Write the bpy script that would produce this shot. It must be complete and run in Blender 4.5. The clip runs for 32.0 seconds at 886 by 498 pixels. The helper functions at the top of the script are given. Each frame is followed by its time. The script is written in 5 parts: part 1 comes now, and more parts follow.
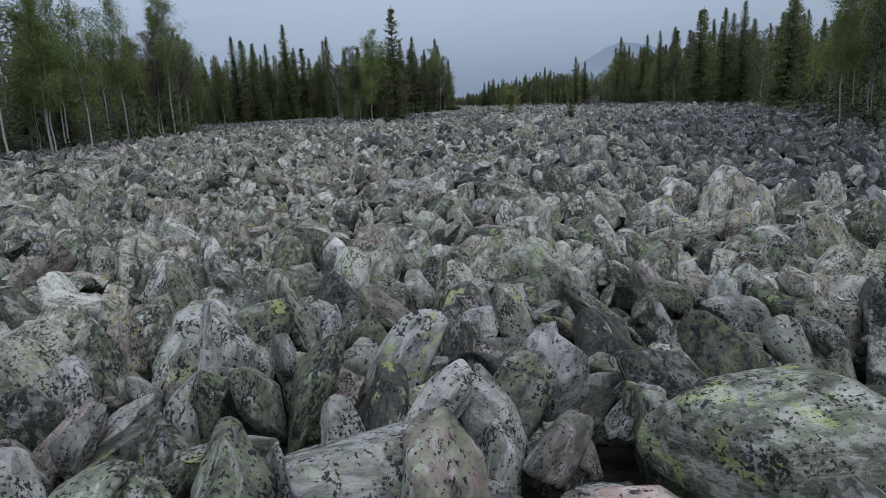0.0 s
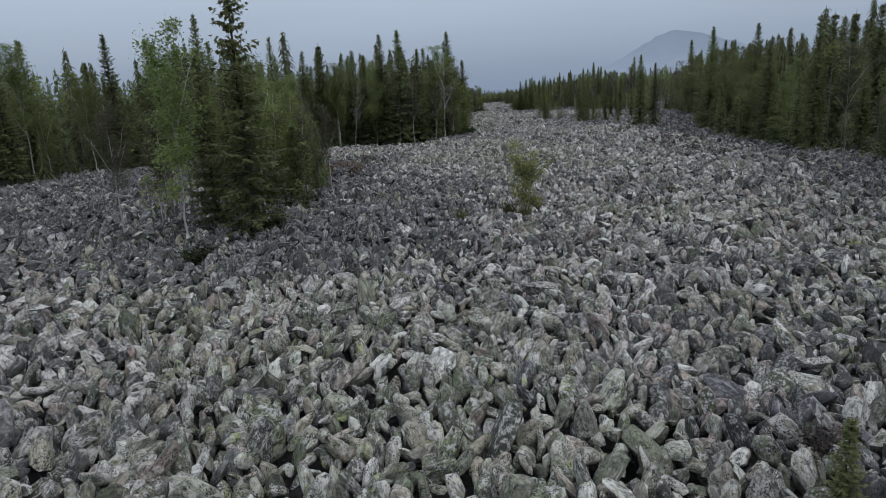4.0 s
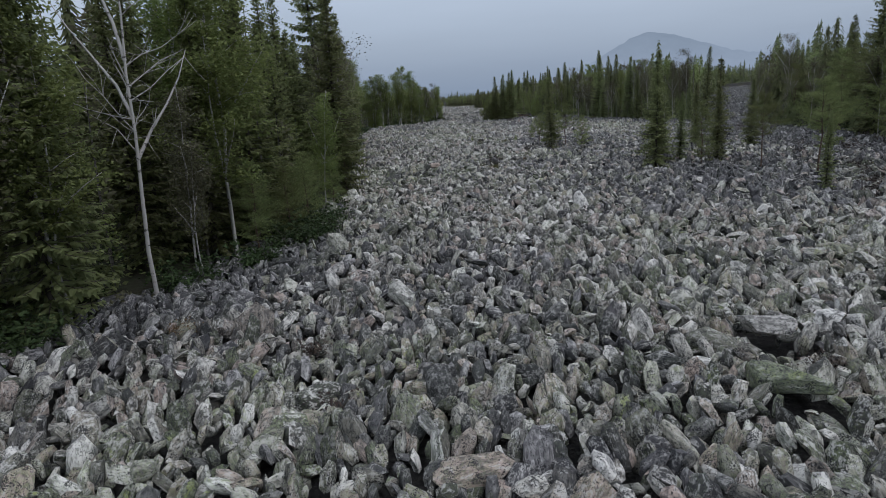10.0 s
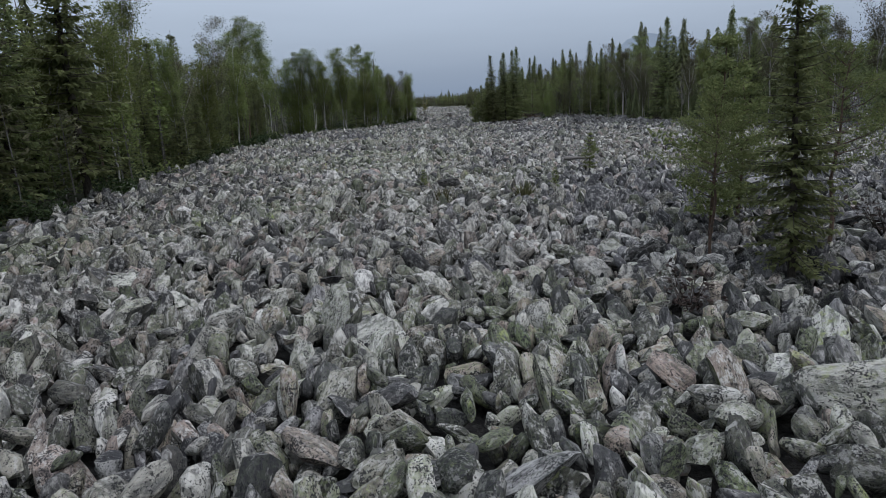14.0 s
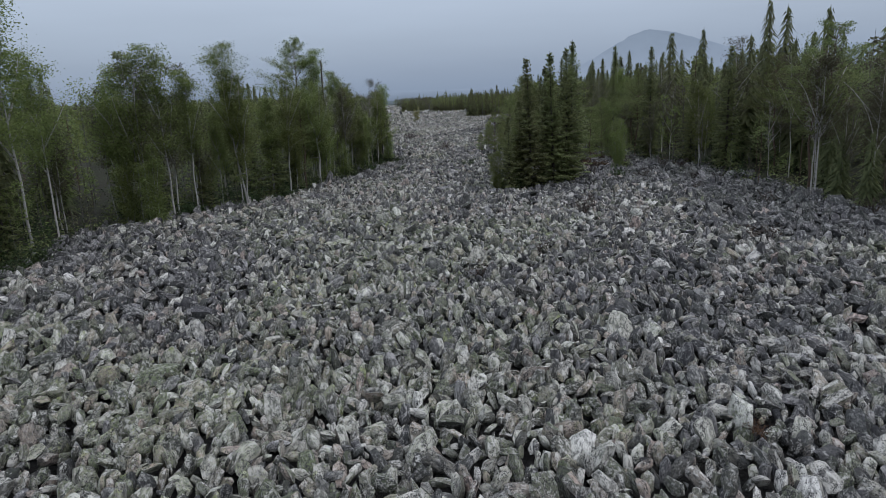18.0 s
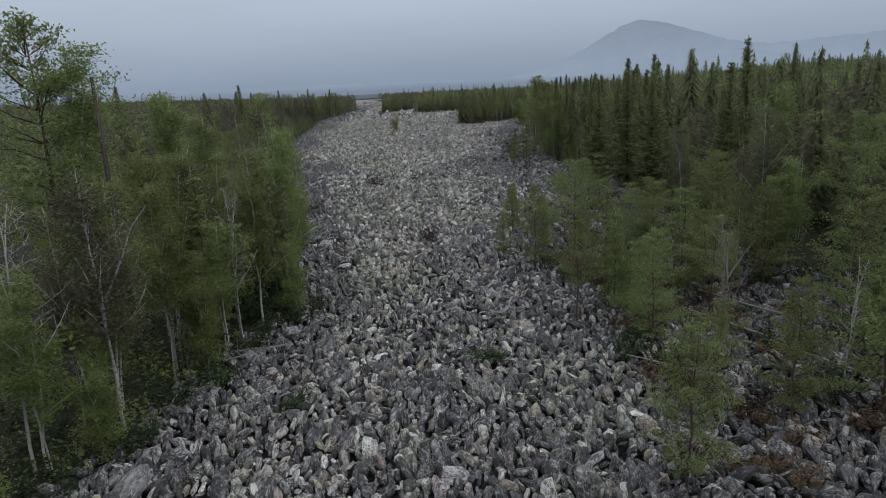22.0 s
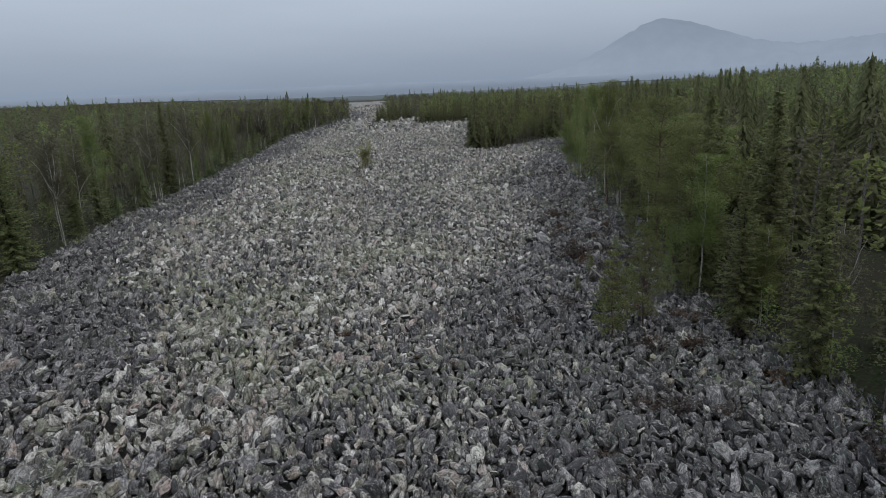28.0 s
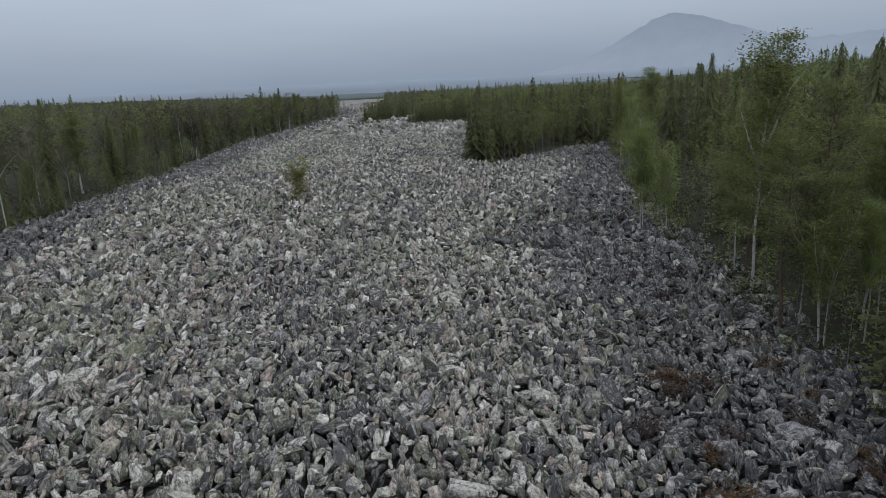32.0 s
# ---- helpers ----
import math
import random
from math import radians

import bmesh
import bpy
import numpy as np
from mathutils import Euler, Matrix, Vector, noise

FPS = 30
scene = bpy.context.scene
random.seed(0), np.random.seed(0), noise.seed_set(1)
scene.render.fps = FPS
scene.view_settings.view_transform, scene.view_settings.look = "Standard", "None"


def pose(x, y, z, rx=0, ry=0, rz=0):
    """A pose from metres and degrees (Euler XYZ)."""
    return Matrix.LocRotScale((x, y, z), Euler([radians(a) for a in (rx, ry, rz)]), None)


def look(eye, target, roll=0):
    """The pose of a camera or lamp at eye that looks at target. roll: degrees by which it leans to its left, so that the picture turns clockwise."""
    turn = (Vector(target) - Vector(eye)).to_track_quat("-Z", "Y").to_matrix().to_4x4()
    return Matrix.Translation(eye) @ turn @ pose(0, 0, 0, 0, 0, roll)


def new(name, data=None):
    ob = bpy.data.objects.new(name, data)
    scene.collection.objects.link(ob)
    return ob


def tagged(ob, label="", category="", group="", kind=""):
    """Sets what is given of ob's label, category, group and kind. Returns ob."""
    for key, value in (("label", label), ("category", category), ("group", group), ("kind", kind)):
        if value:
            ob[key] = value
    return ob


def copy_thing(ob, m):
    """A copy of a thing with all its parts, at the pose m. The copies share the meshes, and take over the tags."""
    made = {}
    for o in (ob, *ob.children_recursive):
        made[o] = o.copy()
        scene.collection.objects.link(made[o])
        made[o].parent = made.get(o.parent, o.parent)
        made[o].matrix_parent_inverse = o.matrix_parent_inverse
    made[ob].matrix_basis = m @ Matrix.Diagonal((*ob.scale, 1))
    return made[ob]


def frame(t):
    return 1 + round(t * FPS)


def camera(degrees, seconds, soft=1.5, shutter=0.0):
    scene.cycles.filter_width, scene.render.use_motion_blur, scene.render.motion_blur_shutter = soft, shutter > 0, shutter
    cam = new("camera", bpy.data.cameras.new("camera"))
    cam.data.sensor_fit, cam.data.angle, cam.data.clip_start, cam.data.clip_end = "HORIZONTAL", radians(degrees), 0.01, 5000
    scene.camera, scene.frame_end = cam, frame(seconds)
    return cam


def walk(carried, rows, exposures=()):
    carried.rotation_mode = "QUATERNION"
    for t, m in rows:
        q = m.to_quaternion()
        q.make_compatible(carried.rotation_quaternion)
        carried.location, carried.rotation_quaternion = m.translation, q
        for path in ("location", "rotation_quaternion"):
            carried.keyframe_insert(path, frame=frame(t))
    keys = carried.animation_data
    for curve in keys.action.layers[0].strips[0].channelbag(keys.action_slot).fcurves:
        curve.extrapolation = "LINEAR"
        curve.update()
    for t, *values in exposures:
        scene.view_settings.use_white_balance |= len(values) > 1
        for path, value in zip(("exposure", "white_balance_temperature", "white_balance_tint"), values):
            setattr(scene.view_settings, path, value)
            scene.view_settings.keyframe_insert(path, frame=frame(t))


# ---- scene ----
cam = camera(70.0, 32.0, soft=0.5)
PATH = [
    (0.0, (0.000, -11.874, 1.934), (-0.069, -2.122, -0.278), -2.94),
    (0.5, (1.347, -5.701, 2.492), (0.950, 4.041, 0.271), -3.00),
    (1.0, (2.604, 0.479, 3.097), (2.024, 10.209, 0.864), -3.06),
    (1.5, (3.733, 6.702, 3.839), (3.184, 16.429, 1.587), -3.13),
    (2.0, (4.638, 13.121, 4.632), (4.142, 22.848, 2.364), -3.16),
    (2.5, (5.617, 19.712, 5.325), (5.100, 29.437, 3.058), -3.21),
    (3.0, (6.437, 26.457, 5.962), (5.790, 36.174, 3.693), -3.30),
    (3.5, (7.204, 33.316, 6.542), (6.451, 43.023, 4.260), -3.44),
    (5.5, (8.536, 63.021, 9.014), (7.894, 72.714, 6.641), -2.49),
    (6.0, (8.863, 70.554, 9.280), (8.264, 80.249, 6.905), -2.39),
    (6.5, (9.193, 78.232, 9.201), (8.664, 87.932, 6.828), -2.44),
    (7.0, (9.595, 86.063, 8.880), (9.114, 95.768, 6.520), -2.63),
    (7.5, (10.014, 93.982, 8.494), (9.571, 103.695, 6.154), -2.86),
    (8.0, (10.465, 102.155, 8.197), (10.045, 111.870, 5.867), -3.04),
    (8.5, (10.856, 110.421, 7.908), (10.454, 120.139, 5.584), -3.23),
    (9.0, (11.314, 118.886, 7.634), (10.923, 128.606, 5.316), -3.39),
    (9.5, (11.786, 127.420, 7.252), (11.422, 137.145, 4.949), -3.41),
    (10.0, (12.314, 136.162, 6.899), (11.975, 145.890, 4.608), -3.17),
    (10.5, (12.939, 144.825, 6.657), (12.609, 154.553, 4.360), -3.06),
    (11.0, (13.525, 153.228, 6.365), (13.205, 162.955, 4.067), -3.08),
    (11.5, (14.076, 161.558, 6.043), (13.772, 171.283, 3.735), -3.10),
    (12.0, (14.579, 169.882, 5.692), (14.303, 179.609, 3.387), -3.12),
    (12.5, (15.006, 178.164, 5.316), (14.745, 187.893, 3.019), -3.21),
    (13.0, (15.348, 186.419, 4.978), (15.101, 196.149, 2.681), -3.23),
    (13.5, (15.692, 194.551, 4.611), (15.432, 204.285, 2.335), -3.07),
    (15.5, (16.110, 225.433, 5.772), (15.899, 235.171, 3.508), -2.53),
    (16.0, (16.130, 232.861, 6.598), (15.917, 242.597, 4.324), -2.63),
    (16.5, (16.022, 240.336, 7.337), (15.813, 250.070, 5.055), -2.73),
    (17.0, (15.885, 247.988, 8.009), (15.674, 257.719, 5.717), -2.76),
    (17.5, (15.832, 255.649, 8.626), (15.618, 265.376, 6.318), -2.76),
    (18.0, (15.833, 263.314, 9.368), (15.624, 273.037, 7.041), -2.71),
    (18.5, (15.705, 270.815, 9.996), (15.512, 280.535, 7.653), -2.59),
    (19.0, (15.670, 278.383, 10.542), (15.498, 288.097, 8.174), -2.50),
    (19.5, (15.801, 286.050, 11.085), (15.647, 295.759, 8.694), -2.46),
    (20.0, (15.894, 293.862, 11.734), (15.764, 303.566, 9.325), -2.48),
    (20.5, (15.790, 301.210, 12.318), (15.714, 310.915, 9.909), -2.58),
    (21.0, (15.805, 308.311, 12.824), (15.792, 318.011, 10.392), -2.67),
    (21.5, (15.901, 315.147, 13.260), (15.894, 324.841, 10.807), -2.72),
    (22.0, (16.006, 321.849, 13.769), (15.980, 331.540, 11.300), -2.69),
    (22.5, (16.143, 328.451, 14.291), (16.088, 338.139, 11.812), -2.65),
    (23.0, (16.326, 335.195, 14.686), (16.234, 344.886, 12.222), -2.59),
    (23.5, (16.537, 341.829, 15.199), (16.448, 351.517, 12.722), -2.55),
    (24.0, (16.746, 348.412, 15.728), (16.656, 358.100, 13.249), -2.51),
    (24.5, (17.073, 354.968, 16.226), (16.985, 364.658, 13.760), -2.43),
    (25.0, (17.292, 361.409, 16.484), (17.192, 371.104, 14.035), -2.39),
    (25.5, (17.553, 367.802, 16.606), (17.430, 377.507, 14.196), -2.34),
    (27.5, (19.436, 392.959, 15.713), (19.217, 402.651, 13.260), -2.59),
    (28.0, (20.023, 398.932, 15.526), (19.787, 408.621, 13.064), -2.50),
    (28.5, (20.671, 404.924, 15.406), (20.410, 414.610, 12.932), -2.42),
    (29.0, (21.293, 410.938, 15.235), (21.021, 420.623, 12.760), -2.41),
    (29.5, (21.820, 416.905, 15.019), (21.543, 426.591, 12.550), -2.42),
    (30.0, (22.221, 423.010, 14.833), (21.933, 432.694, 12.357), -2.52),
    (30.5, (22.508, 429.200, 14.491), (22.219, 438.886, 12.021), -2.62),
    (31.0, (22.766, 435.323, 14.182), (22.444, 445.009, 11.719), -2.63),
    (31.5, (22.872, 441.555, 13.847), (22.532, 451.238, 11.376), -2.68),
    (32.0, (22.838, 447.860, 13.533), (22.485, 457.539, 11.043), -2.77),
]
walk(cam, [(t, look(eye, target, roll)) for t, eye, target, roll in PATH], [(0.0, -0.14, 5850.0, 13.0), (3.0, -0.12, 6000.0, 13.0), (6.0, -0.05, 6030.0, 13.0), (13.0, -0.02, 6030.0, 13.0), (20.0, 0.0, 6060.0, 13.0), (24.0, 0.0, 6320.0, 13.0), (32.0, 0.0, 6260.0, 12.0)])

# ---- sky and light ----
world = bpy.data.worlds.new("overcast_sky")
scene.world = world
world.use_nodes = True
wn, wl = world.node_tree.nodes, world.node_tree.links
wn.clear()
SUN_EL, SUN_AZ = 52.0, 125.0
sky = wn.new("ShaderNodeTexSky")
sky.sky_type, sky.sun_disc = "NISHITA", False
sky.sun_elevation, sky.sun_rotation = radians(SUN_EL), radians(SUN_AZ)
sky.dust_density, sky.air_density = 4.0, 1.5
coord = wn.new("ShaderNodeTexCoord")
split = wn.new("ShaderNodeSeparateXYZ")
ramp = wn.new("ShaderNodeValToRGB")
wl.new(coord.outputs["Generated"], split.inputs[0])
cloud = wn.new("ShaderNodeTexNoise")
cloud.inputs["Scale"].default_value, cloud.inputs["Detail"].default_value = 2.2, 4.0
stretch = wn.new("ShaderNodeVectorMath")
stretch.operation = "MULTIPLY"
stretch.inputs[1].default_value = (1, 1, 6)
wl.new(coord.outputs["Generated"], stretch.inputs[0])
wl.new(stretch.outputs[0], cloud.inputs["Vector"])
wl.new(split.outputs["Z"], ramp.inputs[0])
# cloud deck: dull and bluish in the mist at the horizon, brighter overhead
SKY = [(0.0, (0.245, 0.305, 0.385)), (0.05, (0.285, 0.345, 0.425)), (0.16, (0.43, 0.485, 0.555)), (0.35, (0.56, 0.60, 0.65)), (1.0, (1.12, 1.14, 1.17))]
for n, (p, c) in enumerate(SKY):
    e = ramp.color_ramp.elements[n] if n < 2 else ramp.color_ramp.elements.new(p)
    e.position, e.color = p, (*c, 1)
vary = wn.new("ShaderNodeMapRange")
vary.inputs["From Min"].default_value, vary.inputs["From Max"].default_value = 0.3, 0.7
vary.inputs["To Min"].default_value, vary.inputs["To Max"].default_value = 0.95, 1.05
wl.new(cloud.outputs["Fac"], vary.inputs["Value"])
mul = wn.new("ShaderNodeVectorMath")
mul.operation = "SCALE"
wl.new(ramp.outputs[0], mul.inputs[0])
wl.new(vary.outputs[0], mul.inputs["Scale"])
dim = wn.new("ShaderNodeVectorMath")
dim.operation = "SCALE"
dim.inputs["Scale"].default_value = 0.02
wl.new(sky.outputs[0], dim.inputs[0])
add = wn.new("ShaderNodeVectorMath")
add.operation = "ADD"
wl.new(mul.outputs[0], add.inputs[0])
wl.new(dim.outputs[0], add.inputs[1])
back = wn.new("ShaderNodeBackground")
back.inputs["Strength"].default_value = 1.0
wl.new(add.outputs[0], back.inputs["Color"])
wout = wn.new("ShaderNodeOutputWorld")
wl.new(back.outputs[0], wout.inputs["Surface"])

sun = new("sun", bpy.data.lights.new("sun", "SUN"))
sun.data.energy, sun.data.angle, sun.data.color = 0.5, radians(30), (1.0, 0.97, 0.93)
sun.matrix_world = pose(0, 0, 60, 90 - SUN_EL, 0, 180 - SUN_AZ)


# ---- materials ----
def shader(name, rough=0.9):
    m = bpy.data.materials.new(name)
    m.use_nodes = True
    b = m.node_tree.nodes["Principled BSDF"]
    b.inputs["Roughness"].default_value = rough
    b.inputs["Specular IOR Level"].default_value = 0.25
    return m, m.node_tree.nodes, m.node_tree.links, b


def noise_node(n, l, scale, detail=4.0, rough=0.6, vec=None, dist=0.0):
    t = n.new("ShaderNodeTexNoise")
    t.inputs["Scale"].default_value, t.inputs["Detail"].default_value = scale, detail
    t.inputs["Roughness"].default_value, t.inputs["Distortion"].default_value = rough, dist
    if vec is not None:
        l.new(vec, t.inputs["Vector"])
    return t.outputs["Fac"]


def ramp_node(n, l, fac, stops):
    r = n.new("ShaderNodeValToRGB")
    for k, (p, c) in enumerate(stops):
        e = r.color_ramp.elements[k] if k < 2 else r.color_ramp.elements.new(p)
        e.position, e.color = p, (*(c if len(c) == 3 else c), 1)
    l.new(fac, r.inputs[0])
    return r.outputs[0]


def mix_node(n, l, fac, a, b, kind="MIX"):
    x = n.new("ShaderNodeMix")
    x.data_type, x.blend_type = "RGBA", kind
    for sock, v in ((x.inputs["Factor"], fac), (x.inputs["A"], a), (x.inputs["B"], b)):
        if isinstance(v, (int, float)):
            sock.default_value = v
        elif isinstance(v, tuple):
            sock.default_value = (*v, 1)
        else:
            l.new(v, sock)
    return x.outputs["Result"]


def bump_node(n, l, b, height, strength, distance):
    u = n.new("ShaderNodeBump")
    u.inputs["Strength"].default_value, u.inputs["Distance"].default_value = strength, distance
    l.new(height, u.inputs["Height"])
    l.new(u.outputs[0], b.inputs["Normal"])


def step(lo, hi):
    return [(lo, (0, 0, 0)), (hi, (1, 1, 1))]


def stone_material(name, tones, black, green, single=False, pale_share=0.8, lime=(0.285, 0.355, 0.165)):
    """Layered quartzite: a tone by stone, dark and pale layers along its grain, then pale, lime and black lichen."""
    m, n, l, b = shader(name, 0.88)
    at = n.new("ShaderNodeAttribute")
    at.attribute_name = "grain"
    rnd = n.new("ShaderNodeObjectInfo").outputs["Random"] if single else n.new("ShaderNodeNewGeometry").outputs["Random Per Island"]
    where = n.new("ShaderNodeNewGeometry").outputs["Position"]

    def math2(kind, p, q):
        k = n.new("ShaderNodeMath")
        k.operation = kind
        for sock, v in zip(k.inputs, (p, q)):
            if isinstance(v, (int, float)):
                sock.default_value = v
            else:
                l.new(v, sock)
        return k.outputs[0]

    far = math2("MULTIPLY", rnd, 61.0)
    shift = n.new("ShaderNodeVectorMath")
    shift.operation = "ADD"
    l.new(at.outputs["Vector"], shift.inputs[0])
    l.new(far, shift.inputs[1])
    v = shift.outputs[0]

    def along(x, y, z):
        k = n.new("ShaderNodeVectorMath")
        k.operation = "MULTIPLY"
        k.inputs[1].default_value = (x, y, z)
        l.new(v, k.inputs[0])
        return k.outputs[0]

    def own(seed, lo, hi):
        w = n.new("ShaderNodeTexWhiteNoise")
        w.noise_dimensions = "1D"
        l.new(math2("ADD", far, seed), w.inputs["W"])
        return ramp_node(n, l, w.outputs["Value"], step(lo, hi))

    layers = noise_node(n, l, 1.0, 4, 0.62, along(*((3.5, 6.0, 10.0) if single else (3.0, 6.5, 12.0))), 0.6)
    fine_layers = noise_node(n, l, 1.0, 3, 0.6, along(*((12.0, 20.0, 34.0) if single else (10.0, 20.0, 36.0))), 0.5)
    blotch = noise_node(n, l, 1.0, 5, 0.68, along(3.0, 4.5, 5.5), 0.3)
    crust = noise_node(n, l, 6.5, 6, 0.72, v, 0.25)
    fine = noise_node(n, l, 15.0, 4, 0.7, v, 0.2)
    speck = noise_node(n, l, 34.0, 3, 0.65, v, 0.1)
    c = ramp_node(n, l, rnd, tones)
    # grey and dark layers
    c = mix_node(n, l, ramp_node(n, l, layers, step(0.47, 0.60)), c, mix_node(n, l, 0.66, c, (0.035, 0.036, 0.040)))
    c = mix_node(n, l, ramp_node(n, l, layers, [(0.36, (0.55, 0.55, 0.55)), (0.43, (0, 0, 0))]), c, (0.52, 0.515, 0.50))
    c = mix_node(n, l, ramp_node(n, l, blotch, step(0.52, 0.60)), c, mix_node(n, l, 0.6, c, (0.045, 0.046, 0.05)))
    # lime crust: some stones and some stretches have more of it
    place = n.new("ShaderNodeSeparateXYZ")
    l.new(where, place.inputs[0])
    start = n.new("ShaderNodeMapRange")
    start.inputs["From Min"].default_value, start.inputs["From Max"].default_value = 80.0, 30.0
    start.inputs["To Min"].default_value, start.inputs["To Max"].default_value = 0.0, 0.17
    l.new(place.outputs["Y"], start.inputs["Value"])
    more = start.outputs[0]
    # stretches where the lime crust is thick
    for cx, cy, wide in ((6.0, 197.0, 13.0), (11.0, 120.0, 14.0), (-1.0, 41.0, 10.0), (12.0, 304.0, 15.0), (4.0, 258.0, 12.0)):
        off = n.new("ShaderNodeVectorMath")
        off.operation = "DISTANCE"
        off.inputs[1].default_value = (cx, cy, 0.0)
        l.new(where, off.inputs[0])
        near = n.new("ShaderNodeMapRange")
        near.inputs["From Min"].default_value, near.inputs["From Max"].default_value = wide, wide * 0.4
        near.inputs["To Min"].default_value, near.inputs["To Max"].default_value = 0.0, 0.17
        l.new(off.outputs["Value"], near.inputs["Value"])
        more = math2("ADD", more, near.outputs[0])
    zone = ramp_node(n, l, math2("ADD", noise_node(n, l, 0.055, 3, 0.6, where), more), step(0.49, 0.62))
    g = math2("MULTIPLY", mix_node(n, l, zone, mix_node(n, l, 0.5, (0.0, 0.0, 0.0), own(3.0, 0.45, 0.85)), mix_node(n, l, 0.6, (0.7, 0.7, 0.7), own(3.0, 0.25, 0.7))), ramp_node(n, l, fine, [(0.40, (0, 0, 0)), (0.56, (green,) * 3)]))
    c = mix_node(n, l, g, c, mix_node(n, l, 0.66, c, lime))
    bright = math2("MULTIPLY", math2("MULTIPLY", ramp_node(n, l, noise_node(n, l, 3.6, 5, 0.7, v, 0.3), step(0.56, 0.60)), zone), own(11.0, 0.66, 0.92))
    c = mix_node(n, l, math2("MULTIPLY", bright, green), c, mix_node(n, l, fine, lime, (0.42, 0.47, 0.13)))
    # pale crust, broken up by the grain
    pale = math2("MULTIPLY", ramp_node(n, l, math2("ADD", crust, math2("MULTIPLY", math2("SUBTRACT", 0.5, fine_layers), 0.35)), step(0.50, 0.59)), mix_node(n, l, 0.8, (pale_share,) * 3, own(7.0, 0.2, 0.95)))
    c = mix_node(n, l, math2("MULTIPLY", pale, pale_share), c, (0.62, 0.615, 0.58))
    # black lichen: specks that gather in patches, and lines along the layers
    dots = math2("ADD", speck, math2("MULTIPLY", math2("SUBTRACT", noise_node(n, l, 3.2, 3, 0.7, v, 0.2), 0.5), 0.75))
    c = mix_node(n, l, math2("MULTIPLY", ramp_node(n, l, dots, step(0.58, 0.615)), black), c, (0.018, 0.019, 0.021))
    c = mix_node(n, l, math2("MULTIPLY", ramp_node(n, l, fine_layers, step(0.62, 0.68)), black), c, (0.02, 0.021, 0.023))
    l.new(c, b.inputs["Base Color"])
    bump_node(n, l, b, mix_node(n, l, 0.72, fine_layers, mix_node(n, l, 0.5, layers, crust)), 1.0, 0.06)
    return m


TONES = [(0.0, (0.032, 0.031, 0.030)), (0.2, (0.090, 0.087, 0.080)), (0.45, (0.222, 0.212, 0.182)), (0.60, (0.37, 0.294, 0.256)), (0.70, (0.34, 0.329, 0.287)), (0.88, (0.51, 0.499, 0.457)), (1.0, (0.75, 0.741, 0.70))]
STONE = stone_material("lichened_quartzite", TONES, 0.92, 0.7, pale_share=0.78)
STONE_ONE = stone_material("lichened_quartzite_boulder", [(p, (0.66 * c[0], 0.66 * c[1], 0.71 * c[2])) for p, c in TONES], 0.95, 0.78, True, 0.42, lime=(0.25, 0.305, 0.16))
DARKT = [(0.0, (0.035, 0.035, 0.038)), (0.5, (0.085, 0.084, 0.088)), (0.85, (0.15, 0.146, 0.15)), (1.0, (0.36, 0.355, 0.355))]
ROCKS = {tone: stone_material(tone + "_quartzite", [(0.0, tuple(0.8 * q for q in col)), (1.0, col)], 0.92, g, True, share) for tone, col, g, share in (("pale", (0.50, 0.482, 0.455), 0.25, 0.75), ("pinkish", (0.50, 0.37, 0.32), 0.25, 0.5), ("dark", (0.12, 0.113, 0.11), 0.2, 0.35), ("grey", (0.36, 0.355, 0.345), 0.5, 0.7), ("lime_crusted", (0.20, 0.21, 0.165), 1.0, 0.45))}
STONE_DARK = stone_material("black_lichened_quartzite", DARKT, 0.85, 0.2, pale_share=0.5)


def leaf_material(name, dark, light, trans=0.15):
    m, n, l, b = shader(name, 0.75)
    rnd = n.new("ShaderNodeNewGeometry").outputs["Random Per Island"]
    ob = n.new("ShaderNodeObjectInfo").outputs["Random"]
    tc = n.new("ShaderNodeTexCoord").outputs["Object"]
    c = mix_node(n, l, rnd, dark, light)
    c = mix_node(n, l, ramp_node(n, l, noise_node(n, l, 0.5, 3, 0.6, tc), step(0.3, 0.7)), c, mix_node(n, l, 0.25, c, dark))
    hsv = n.new("ShaderNodeHueSaturation")
    mr = n.new("ShaderNodeMapRange")
    mr.inputs["To Min"].default_value, mr.inputs["To Max"].default_value = 0.7, 1.25
    l.new(ob, mr.inputs["Value"])
    l.new(mr.outputs[0], hsv.inputs["Value"])
    mr2 = n.new("ShaderNodeMapRange")
    mr2.inputs["To Min"].default_value, mr2.inputs["To Max"].default_value = 0.485, 0.515
    l.new(ob, mr2.inputs["Value"])
    l.new(mr2.outputs[0], hsv.inputs["Hue"])
    l.new(c, hsv.inputs["Color"])
    l.new(hsv.outputs[0], b.inputs["Base Color"])
    tr = n.new("ShaderNodeBsdfTranslucent")
    l.new(hsv.outputs[0], tr.inputs["Color"])
    ms = n.new("ShaderNodeMixShader")
    ms.inputs[0].default_value = trans
    l.new(b.outputs[0], ms.inputs[1])
    l.new(tr.outputs[0], ms.inputs[2])
    l.new(ms.outputs[0], n["Material Output"].inputs["Surface"])
    return m


